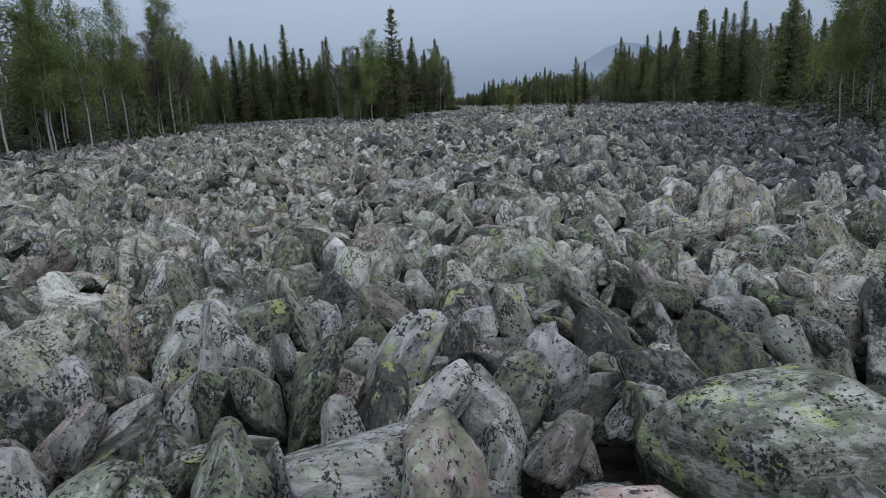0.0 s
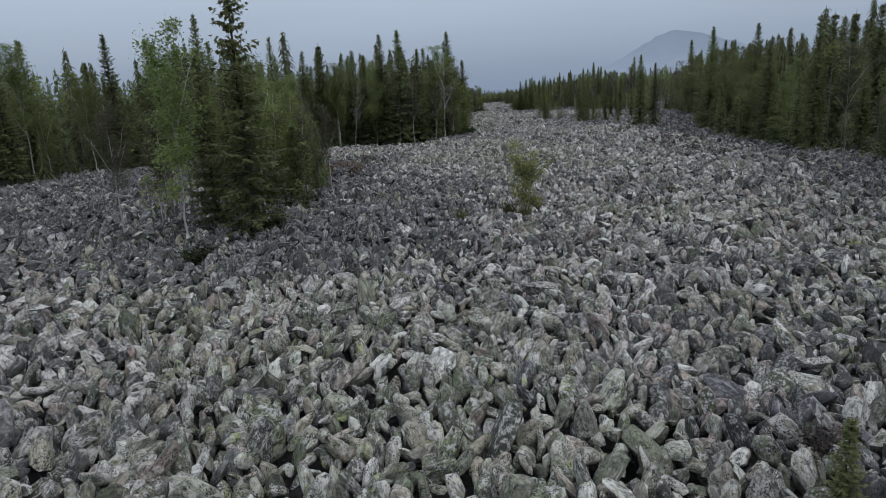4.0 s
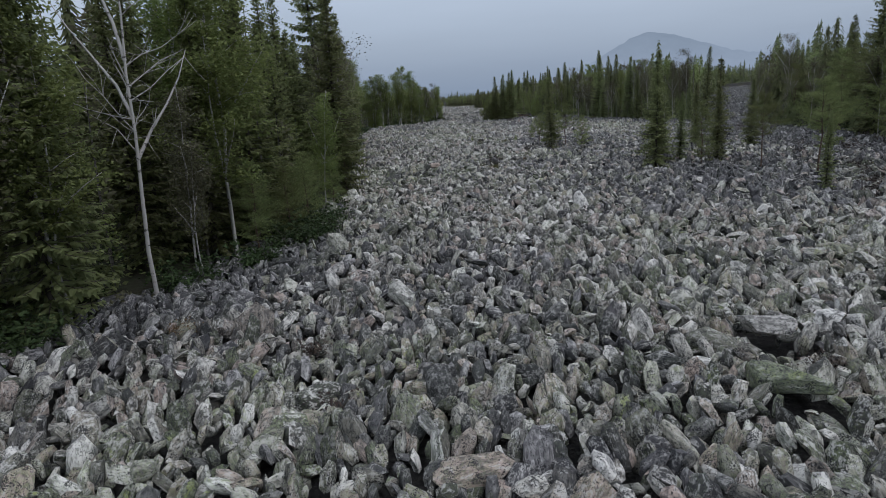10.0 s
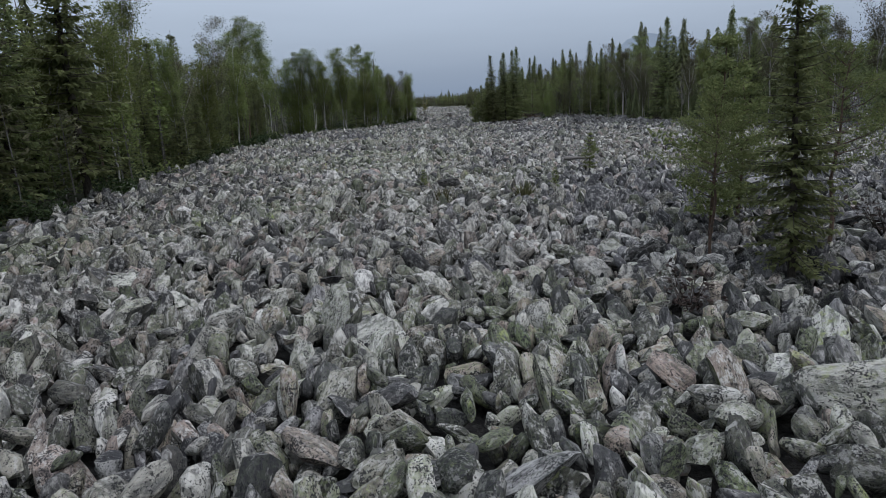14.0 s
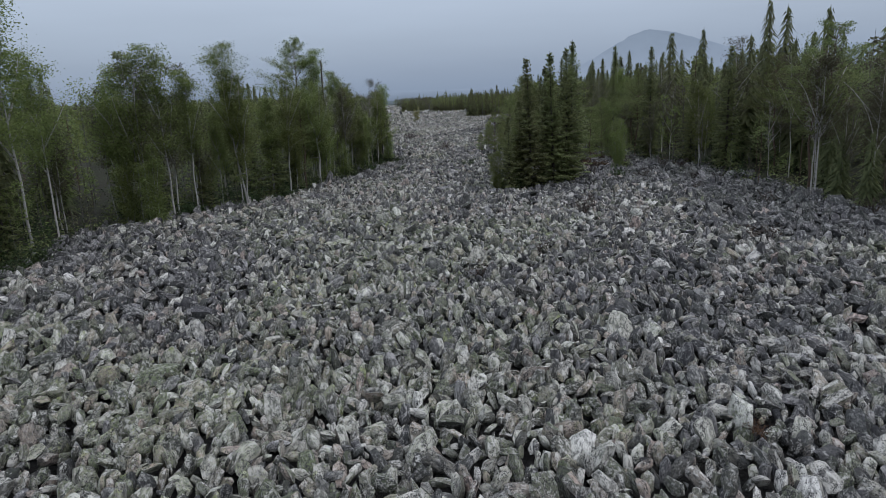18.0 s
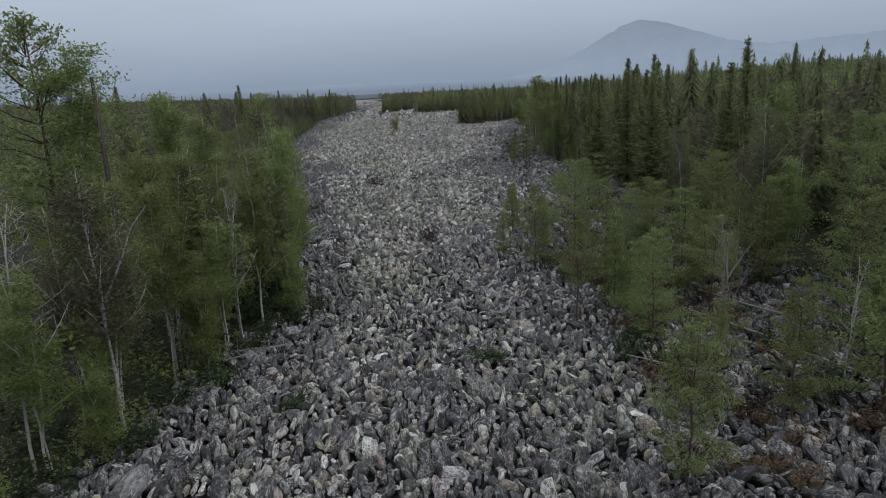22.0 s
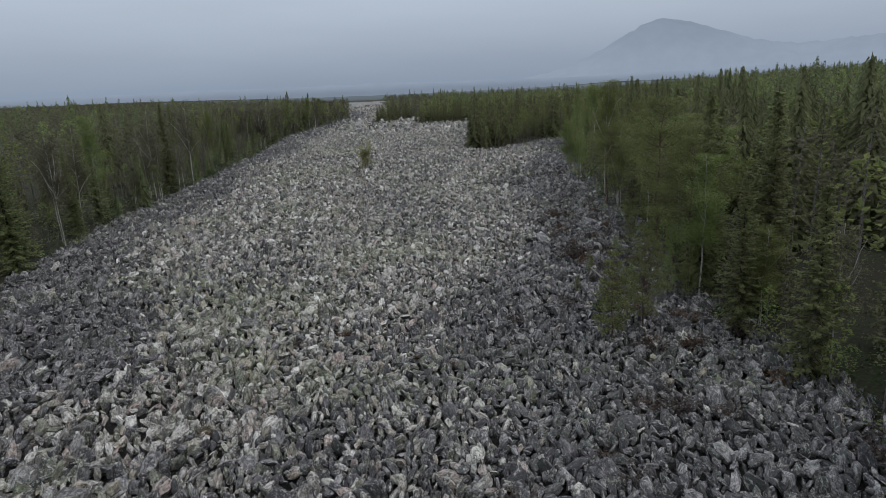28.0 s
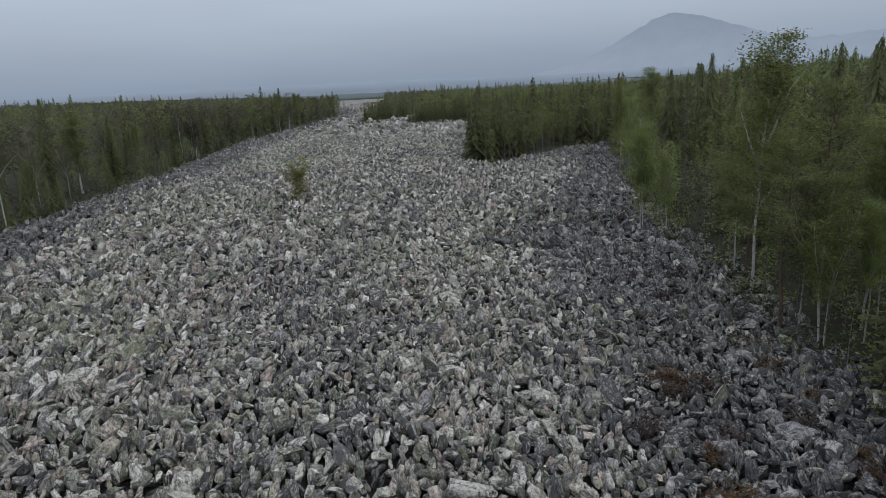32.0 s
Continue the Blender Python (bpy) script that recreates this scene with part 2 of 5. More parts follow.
SPRUCE = leaf_material("spruce_needles", (0.152, 0.176, 0.082), (0.268, 0.296, 0.132), 0.56)
# darker copy of the spruce needles: the joined woods' shade put into the colour
SHADED_SPRUCE = leaf_material("shaded_spruce_needles", (0.102, 0.120, 0.058), (0.188, 0.208, 0.098), 0.50)
PINE = leaf_material("pine_needles", (0.125, 0.152, 0.06), (0.235, 0.268, 0.105), 0.45)
BIRCH = leaf_material("young_birch_leaves", (0.138, 0.172, 0.058), (0.248, 0.290, 0.102), 0.48)
YOUNG = leaf_material("yellow_green_sapling_leaves", (0.20, 0.21, 0.07), (0.34, 0.35, 0.12), 0.5)
BUDS = leaf_material("budding_birch_leaves", (0.088, 0.088, 0.056), (0.155, 0.148, 0.090), 0.40)
HEATH = leaf_material("brown_heath_twigs", (0.03, 0.022, 0.02), (0.07, 0.05, 0.04), 0.05)
RUST = leaf_material("rusty_bilberry_leaves", (0.06, 0.035, 0.022), (0.15, 0.092, 0.045), 0.2)
GRASS = leaf_material("dry_grass_blades", (0.07, 0.075, 0.03), (0.15, 0.14, 0.07), 0.2)
MOSS = leaf_material("low_green_shrub", (0.02, 0.035, 0.012), (0.05, 0.075, 0.025), 0.15)


def bark_material(name, base, mark, scale, cut):
    m, n, l, b = shader(name, 0.85)
    tc = n.new("ShaderNodeTexCoord").outputs["Object"]
    sc = n.new("ShaderNodeVectorMath")
    sc.operation = "MULTIPLY"
    sc.inputs[1].default_value = scale
    l.new(tc, sc.inputs[0])
    f = noise_node(n, l, 1.0, 4, 0.7, sc.outputs[0])
    c = mix_node(n, l, ramp_node(n, l, f, step(cut, cut + 0.08)), base, mark)
    c = mix_node(n, l, noise_node(n, l, 1.3, 3, 0.6, tc), c, mix_node(n, l, 0.45, c, (0.06, 0.055, 0.05)))
    l.new(c, b.inputs["Base Color"])
    bump_node(n, l, b, f, 0.6, 0.02)
    return m


BARK_BIRCH = bark_material("white_birch_bark", (0.46, 0.45, 0.43), (0.05, 0.046, 0.042), (5, 5, 9), 0.57)
BARK_SLIM = bark_material("thin_grey_birch_bark", (0.17, 0.165, 0.155), (0.06, 0.055, 0.05), (5, 5, 9), 0.5)
BARK_DARK = bark_material("grey_spruce_bark", (0.09, 0.078, 0.066), (0.04, 0.035, 0.03), (14, 14, 4), 0.5)
BARK_PINE = bark_material("orange_pine_bark", (0.13, 0.085, 0.06), (0.06, 0.045, 0.038), (10, 10, 4), 0.5)
WOOD_GREY = bark_material("bleached_dead_wood", (0.27, 0.255, 0.235), (0.11, 0.10, 0.09), (18, 18, 2), 0.55)

m_soil, n, l, b = shader("forest_floor", 1.0)
tc = n.new("ShaderNodeTexCoord").outputs["Object"]
c = mix_node(n, l, ramp_node(n, l, noise_node(n, l, 0.35, 5, 0.65, tc), step(0.4, 0.65)), (0.032, 0.03, 0.02), (0.034, 0.044, 0.022))
c = mix_node(n, l, ramp_node(n, l, noise_node(n, l, 4.0, 5, 0.7, tc), step(0.45, 0.7)), c, (0.02, 0.017, 0.012))
l.new(c, b.inputs["Base Color"])
bump_node(n, l, b, noise_node(n, l, 2.5, 5, 0.7, tc), 0.8, 0.2)
SOIL = m_soil

m_bed, n, l, b = shader("far_stone_bed", 0.9)
tc = n.new("ShaderNodeTexCoord").outputs["Object"]
c = ramp_node(n, l, noise_node(n, l, 0.9, 5, 0.75, tc), [(0.35, (0.06, 0.06, 0.063)), (0.5, (0.19, 0.19, 0.188)), (0.65, (0.36, 0.36, 0.365))])
c = mix_node(n, l, ramp_node(n, l, noise_node(n, l, 0.02, 3, 0.6, tc), step(0.4, 0.65)), c, mix_node(n, l, 0.4, c, (0.16, 0.175, 0.12)))
l.new(c, b.inputs["Base Color"])
bump_node(n, l, b, noise_node(n, l, 1.2, 4, 0.7, tc), 1.0, 0.5)
BED = m_bed

# near-black bed deep between the stones: crevice shade put into its colour
m_gap, n, l, b = shader("crevice_shade_bed", 0.95)
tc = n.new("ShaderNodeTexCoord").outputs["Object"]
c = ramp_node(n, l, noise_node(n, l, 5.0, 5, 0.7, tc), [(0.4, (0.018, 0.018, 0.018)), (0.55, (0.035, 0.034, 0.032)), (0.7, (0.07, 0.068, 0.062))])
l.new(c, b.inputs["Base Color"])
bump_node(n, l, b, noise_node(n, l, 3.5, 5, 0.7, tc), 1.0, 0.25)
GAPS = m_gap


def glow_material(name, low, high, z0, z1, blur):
    """Mist painted on the distance as a glowing colour, fading between two heights."""
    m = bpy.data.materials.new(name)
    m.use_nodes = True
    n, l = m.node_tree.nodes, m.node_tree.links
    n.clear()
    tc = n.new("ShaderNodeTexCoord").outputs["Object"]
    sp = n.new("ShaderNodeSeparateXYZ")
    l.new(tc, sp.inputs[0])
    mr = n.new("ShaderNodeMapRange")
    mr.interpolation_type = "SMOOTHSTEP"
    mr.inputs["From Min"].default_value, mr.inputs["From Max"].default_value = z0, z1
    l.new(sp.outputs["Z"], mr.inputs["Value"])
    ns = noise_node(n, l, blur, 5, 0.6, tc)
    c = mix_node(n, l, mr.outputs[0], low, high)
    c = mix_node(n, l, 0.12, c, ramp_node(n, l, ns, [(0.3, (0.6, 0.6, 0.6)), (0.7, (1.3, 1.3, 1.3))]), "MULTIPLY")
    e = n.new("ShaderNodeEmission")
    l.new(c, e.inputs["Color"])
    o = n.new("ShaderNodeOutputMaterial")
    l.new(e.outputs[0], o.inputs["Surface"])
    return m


# ---- plan of the valley ----
LEFT = [(-27, -60), (-27, 28), (-25, 50), (-28, 63), (-35, 80), (-48, 104), (-46, 122), (-30, 138), (-22, 145), (-4, 148), (0, 159), (2, 167), (3, 184), (1, 203), (-3, 222), (-6, 248), (-10, 268), (-12, 300), (-14, 316), (-8, 319), (-4, 326), (0, 335), (3, 348), (6, 362), (2, 376), (0, 396), (-8, 420), (-16, 441), (-21, 455), (-25, 480), (-29, 530), (-36, 590), (-43, 640), (-43, 720), (-42, 784), (-58, 900), (-140, 1080), (-270, 1600)]
RIGHT = [(14, -60), (17, 8), (20, 22), (26, 37), (30, 48), (36, 66), (40, 85), (39, 108), (40, 134), (46, 160), (54, 185), (62, 225), (60, 262), (53, 286), (45, 312), (44, 338), (40, 356), (38, 382), (40, 398), (38, 420), (37, 437), (36.5, 449), (38.5, 464), (39, 477), (41, 495), (40, 508), (44, 529), (52, 575), (58, 598), (75, 660), (100, 760), (150, 960), (230, 1300)]
LX, LY = np.array(LEFT, float).T
RX, RY = np.array(RIGHT, float).T
PX = np.array([p[1][0] for p in PATH])
PY = np.array([p[1][1] for p in PATH])
GROVE = [(-14, 73), (-7, 71), (-4.5, 76), (-4.5, 92), (-8, 98), (-10, 104), (-18, 105)]
ISLANDS = [[(23, 568), (28, 559), (40, 573), (53, 590), (64, 650), (78, 720), (60, 730), (36, 690), (27, 620)], [(2, 694), (34, 712), (36, 790), (6, 770)], [(-20, 728), (-13, 722), (-4, 762), (-2, 790), (-20, 782)], [(50, 582), (58, 596), (120, 640), (170, 800), (70, 735), (60, 650)], [(-18, 778), (36, 780), (62, 732), (170, 800), (400, 1300), (-80, 1300), (-32, 950)], GROVE]


def left_edge(y):
    return np.interp(y, LY, LX)


def right_edge(y):
    return np.interp(y, RY, RX)


def in_poly(x, y, poly):
    """Which of the points lie inside the polygon."""
    x, y = np.asarray(x, float), np.asarray(y, float)
    inside = np.zeros(x.shape, bool)
    for (ax, ay), (bx, by) in zip(poly, poly[1:] + poly[:1]):
        hit = (ay > y) != (by > y)
        at = ax + (y - ay) * (bx - ax) / ((by - ay) or 1e-9)
        inside ^= hit & (x < at)
    return inside


def in_channel(x, y):
    """The side arm of stones that runs off to the right through the woods."""
    ux, uy = 0.40, 0.9165
    along = (x - 60) * ux + (y - 255) * uy
    across = (x - 60) * uy - (y - 255) * ux
    return (along > -10) & (along < 330) & (np.abs(across) < 6 + 0.01 * along)


def in_wood(x, y):
    x, y = np.asarray(x, float), np.asarray(y, float)
    wood = (x < left_edge(y)) | ((x > right_edge(y)) & ~in_channel(x, y))
    for poly in ISLANDS:
        wood |= in_poly(x, y, poly)
    return wood


def wave(x, y):
    return 0.16 * np.sin(x * 0.31 + 1.3 * np.sin(y * 0.11)) * np.sin(y * 0.23 + 0.7) + 0.10 * np.sin(x * 0.9 + y * 0.5) * np.sin(y * 0.71 - x * 0.3)


def ground_z(x, y):
    """The bed of the stone river, and the slopes that rise from its banks."""
    x, y = np.asarray(x, float), np.asarray(y, float)
    off_r = np.clip(x - right_edge(y) - 4, 0, 400)
    off_l = np.clip(left_edge(y) - x - 4, 0, 600)
    start = -0.55 * np.clip((28 - y) / 25, 0, 1)
    return wave(x, y) + start + 0.05 * np.minimum(off_r, 260) * np.where(in_channel(x, y), 0.7, 1.0) + 0.022 * off_l


def mesh_object(name, verts, faces_flat, sizes, mats, index=None, smooth=False, parent=None):
    """A mesh from arrays: corners, the flat list of face corners and each face's corner count."""
    me = bpy.data.meshes.new(name)
    me.vertices.add(len(verts))
    me.vertices.foreach_set("co", np.asarray(verts, np.float32).ravel())
    me.loops.add(len(faces_flat))
    me.loops.foreach_set("vertex_index", np.asarray(faces_flat, np.int32))
    sizes = np.asarray(sizes, np.int32)
    me.polygons.add(len(sizes))
    me.polygons.foreach_set("loop_start", np.r_[0, np.cumsum(sizes)[:-1]].astype(np.int32))
    me.polygons.foreach_set("loop_total", sizes)
    if index is not None:
        me.polygons.foreach_set("material_index", np.asarray(index, np.int32))
    me.polygons.foreach_set("use_smooth", np.full(len(sizes), smooth))
    for m in mats:
        me.materials.append(m)
    me.update(calc_edges=True)
    ob = new(name, me)
    if parent is not None:
        ob.parent = parent
    return ob


def tri_object(name, verts, tris, mats, index=None, smooth=False, parent=None, crease=0):
    ob = mesh_object(name, verts, np.asarray(tris).ravel(), np.full(len(tris), 3), mats, index, smooth, parent)
    if crease:
        ob.data.set_sharp_from_angle(angle=radians(crease))
    return ob


# ground: one sheet, fine near the path and coarse towards the horizon
gx = np.r_[-2600, -1600, -900, -500, -300, np.arange(-200, 201, 4.0), 300, 500, 900, 1600, 2600]
gy = np.r_[-900, -400, -150, np.arange(-60, 701, 4.0), np.arange(720, 1401, 20.0), 1800, 2600, 3600]
GX, GY = np.meshgrid(gx, gy)
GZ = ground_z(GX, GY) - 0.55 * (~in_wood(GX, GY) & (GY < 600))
nx, ny = len(gx), len(gy)
ids = np.arange(nx * ny).reshape(ny, nx)
quads = np.stack([ids[:-1, :-1], ids[:-1, 1:], ids[1:, 1:], ids[1:, :-1]], -1).reshape(-1, 4)
CX, CY = GX.ravel()[quads].mean(1), GY.ravel()[quads].mean(1)
far_bed = (CY > 600) & (CY < 1600) & ~in_wood(CX, CY)
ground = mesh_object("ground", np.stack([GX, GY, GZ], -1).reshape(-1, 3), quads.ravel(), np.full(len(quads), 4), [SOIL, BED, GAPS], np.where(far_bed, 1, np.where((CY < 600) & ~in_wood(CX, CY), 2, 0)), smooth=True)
tagged(ground, "dark mossy forest floor under the trees, crevice shade painted under the stones", "ground", kind="structure")

# far mountain and hills, the mist painted into their glow
def ridge(name, profile, dist, base, mat, label, seed, rough):
    """A long hill: height by bearing, with a back slope, lying across the end of the valley."""
    rng = np.random.default_rng(seed)
    bearings = np.radians(np.linspace(profile[0][0], profile[-1][0], 160))
    tops = np.interp(np.degrees(bearings), *np.array(profile, float).T)
    k = np.ones(5) / 5
    tops = np.convolve(np.pad(tops, 2, mode="edge"), k, "valid") + rng.normal(0, rough, len(tops))
    rows = []
    for f, back in ((0, 0), (0.35, 60), (0.7, 150), (0.92, 230), (1.0, 300), (0.5, 600), (0.0, 900)):
        r = dist + back
        rows.append(np.stack([np.sin(bearings) * r + 15, np.cos(bearings) * r, base + (tops - base) * f], -1))
    v = np.concatenate(rows)
    ids = np.arange(len(v)).reshape(len(rows), -1)
    q = np.stack([ids[:-1, :-1], ids[:-1, 1:], ids[1:, 1:], ids[1:, :-1]], -1).reshape(-1, 4)
    ob = mesh_object(name, v, q.ravel(), np.full(len(q), 4), [mat], smooth=True)
    return tagged(ob, label, "mountain", kind="structure")


PAINTED_MIST = (0.279, 0.338, 0.416)
ridge("backdrop_mountain", [(0, 20), (4, 30), (8, 62), (11, 130), (13, 192), (14.5, 240), (15.5, 247), (16.5, 238), (18, 212), (20, 176), (22, 140), (24.5, 122), (28, 134), (34, 145), (45, 140), (60, 100)], 2850, -60, glow_material("mountain_painted_mist", (0.285, 0.342, 0.415), (0.245, 0.299, 0.362), 70, 235, 0.012), "wooded mountain ridge with pale mist painted on", 3, 2.0)
ridge("backdrop_hills", [(-75, 20), (-40, 30), (-20, 38), (-8, 40), (-2, 40), (4, 34), (12, 36), (30, 45), (60, 40), (75, 30)], 2300, -60, glow_material("hills_painted_mist", (0.20, 0.245, 0.30), PAINTED_MIST, 8, 42, 0.01), "low wooded hills fading into painted mist", 4, 1.5)
ridge("backdrop_low_woods", [(-75, 9), (-30, 11), (-10, 8), (-2, 7), (3, 8), (12, 12), (30, 20), (75, 24)], 1420, -30, glow_material("low_woods_painted_mist", (0.10, 0.125, 0.13), (0.15, 0.185, 0.215), -5, 14, 0.05), "low far woods in painted grey mist", 6, 0.8)


# ---- trees ----
def tube(points, radii, sides=6):
    """A tapered round limb along points, as corners and triangles."""
    points, n = np.asarray(points, float), len(points)
    way = np.gradient(points, axis=0)
    way /= np.linalg.norm(way, axis=1, keepdims=True) + 1e-9
    side = np.cross(way, (0.31, 0.95, 0.02))
    side /= np.linalg.norm(side, axis=1, keepdims=True) + 1e-9
    up = np.cross(way, side)
    a = np.linspace(0, 2 * np.pi, sides, endpoint=False)
    v = points[:, None] + np.asarray(radii)[:, None, None] * (np.cos(a)[None, :, None] * side[:, None] + np.sin(a)[None, :, None] * up[:, None])
    ids = np.arange(n * sides).reshape(n, sides)
    nxt = np.roll(ids, -1, 1)
    t1 = np.stack([ids[:-1], nxt[:-1], nxt[1:]], -1).reshape(-1, 3)
    t2 = np.stack([ids[:-1], nxt[1:], ids[1:]], -1).reshape(-1, 3)
    cap = np.stack([np.full(sides - 2, ids[-1, 0]), ids[-1, 1:-1], ids[-1, 2:]], -1)
    return v.reshape(-1, 3), np.concatenate([t1, t2, cap])


def joined(parts):
    vs, ts, n = [], [], 0
    for v, t in parts:
        vs.append(np.asarray(v, float))
        ts.append(np.asarray(t) + n)
        n += len(v)
    return np.concatenate(vs), np.concatenate(ts)


def leaf_quads(centres, size, rng, flat=0.5):
    """Small folded leaves, each two triangles, at the centres."""
    n = len(centres)
    d = rng.normal(size=(n, 3))
    d[:, 2] *= flat
    d /= np.linalg.norm(d, axis=1, keepdims=True)
    up = rng.normal(size=(n, 3)) * (0.7, 0.7, 0.4) + (0, 0, 1.0)
    e = np.cross(d, up)
    e /= np.linalg.norm(e, axis=1, keepdims=True) + 1e-9
    s = (size * rng.uniform(0.6, 1.4, n))[:, None]
    f = np.cross(d, e) * s * 0.25
    v = np.stack([centres - d * s, centres + e * s * 0.55 + f, centres + d * s, centres - e * s * 0.55 + f], 1).reshape(-1, 3)
    i = np.arange(n)[:, None] * 4
    return v, np.concatenate([i + [0, 1, 2], i + [0, 2, 3]])


def bent(rng, start, way, length, n=5, curl=0.18, lift=0.0):
    pts, p, w = [np.array(start, float)], np.array(start, float), np.array(way, float) / np.linalg.norm(way)
    for _ in range(n - 1):
        w = w + rng.normal(0, curl, 3) + (0, 0, lift)
        w /= np.linalg.norm(w)
        p = p + w * length / (n - 1)
        pts.append(p)
    return np.array(pts)


def make_tree(name, trunk, limbs, leaves, bark, leafmat, label, category):
    """One tree: an Empty at its foot with trunk, limbs and crown under it."""
    root = tagged(new(name), label, category)
    tri_object("trunk", *trunk, [bark], smooth=True, parent=root)
    if limbs:
        tagged(tri_object("branching", *joined(limbs), [bark], smooth=True, parent=root), kind="stuff")
    if leaves:
        tagged(tri_object("crown", *joined(leaves), [leafmat], parent=root), kind="stuff")
    return root


def spruce_tree(seed, h, wide, low=0.05, label="tall dark green spruce with drooping branches"):
    """Whorls of drooping branches, each a flat spray of twigs, longest near the foot and ragged in outline."""
    rng = np.random.default_rng(seed)
    trunk = tube([(0, 0, -0.4), (0.03, 0, h * 0.3), (0.05, 0.04, h * 0.65), (0.02, 0, h)], [0.012 * h, 0.0095 * h, 0.005 * h, 0.01], 7)
    limbs, leaves, z = [tube([(0.02, 0, h * 0.94), (0.02, 0, h * 1.01)], [0.03, 0.008], 4)], [], h * low
    up = np.array((0.0, 0.0, 1.0))
    while z < h * 0.985:
        f = min(max((z / h - low) / (1 - low), 0.0), 1.0)
        reach = wide * (1 - f) ** 0.9 * (0.72 + 0.28 * min(f * 4, 1.0)) * rng.uniform(0.8, 1.12) + 0.14
        count = int(rng.integers(6, 9))
        for a in rng.uniform(0, 6.28) + np.arange(count) * 6.28 / count + rng.normal(0, 0.25, count):
            r = reach * rng.uniform(0.55, 1.12)
            out, side = np.array([math.cos(a), math.sin(a), 0]), np.array([-math.sin(a), math.cos(a), 0])
            fall = rng.uniform(0.25, 0.55) * (1 - f) - 0.35 * f
            lift = rng.uniform(0.1, 0.25)
            z0 = z + rng.uniform(-0.14, 0.14)
            k = max(4, int(r / 0.125))
            t = (np.arange(k) + rng.uniform(0.1, 0.9, k)) / k
            p = out * (r * t)[:, None] + up * (z0 - fall * r * t + lift * r * t * t)[:, None]
            if r > 0.9:
                limbs.append(tube([(0, 0, z0), out * r * 0.5 + up * (z0 - fall * r * 0.5 + lift * r * 0.25), out * r * 0.9 + up * (z0 - fall * r * 0.9 + lift * r * 0.8)], [0.024, 0.016, 0.006], 3))
            size = (0.15 + 0.26 * r * (1 - t) * (0.35 + t)) * rng.uniform(0.7, 1.3, k)
            for way in (-1, 1, 0):
                d = side * way * rng.uniform(0.55, 1.0, k)[:, None] + out * rng.uniform(0.45, 1.0, k)[:, None] + up * rng.uniform(-0.55, 0.12, k)[:, None]
                if way == 0:
                    d = out * rng.uniform(0.2, 0.8, k)[:, None] - up * rng.uniform(0.4, 1.0, k)[:, None] + side * rng.normal(0, 0.3, k)[:, None]
                d /= np.linalg.norm(d, axis=1, keepdims=True)
                wing = np.cross(d, up + 0.25 * rng.normal(size=(k, 3)))
                wing /= np.linalg.norm(wing, axis=1, keepdims=True) + 1e-9
                e = p + d * size[:, None]
                m = p + d * size[:, None] * 0.4
                w = wing * (0.035 + 0.13 * size)[:, None]
                v = np.stack([p, m + w, e, m - w], 1).reshape(-1, 3)
                i = np.arange(k)[:, None] * 4
                leaves.append((v, np.concatenate([i + [0, 1, 2], i + [0, 2, 3]])))
        z += (0.20 + 0.20 * (1 - f)) * rng.uniform(0.8, 1.25)
    return make_tree("spruce_tree", trunk, limbs, leaves, BARK_DARK, SPRUCE, label, "spruce tree")


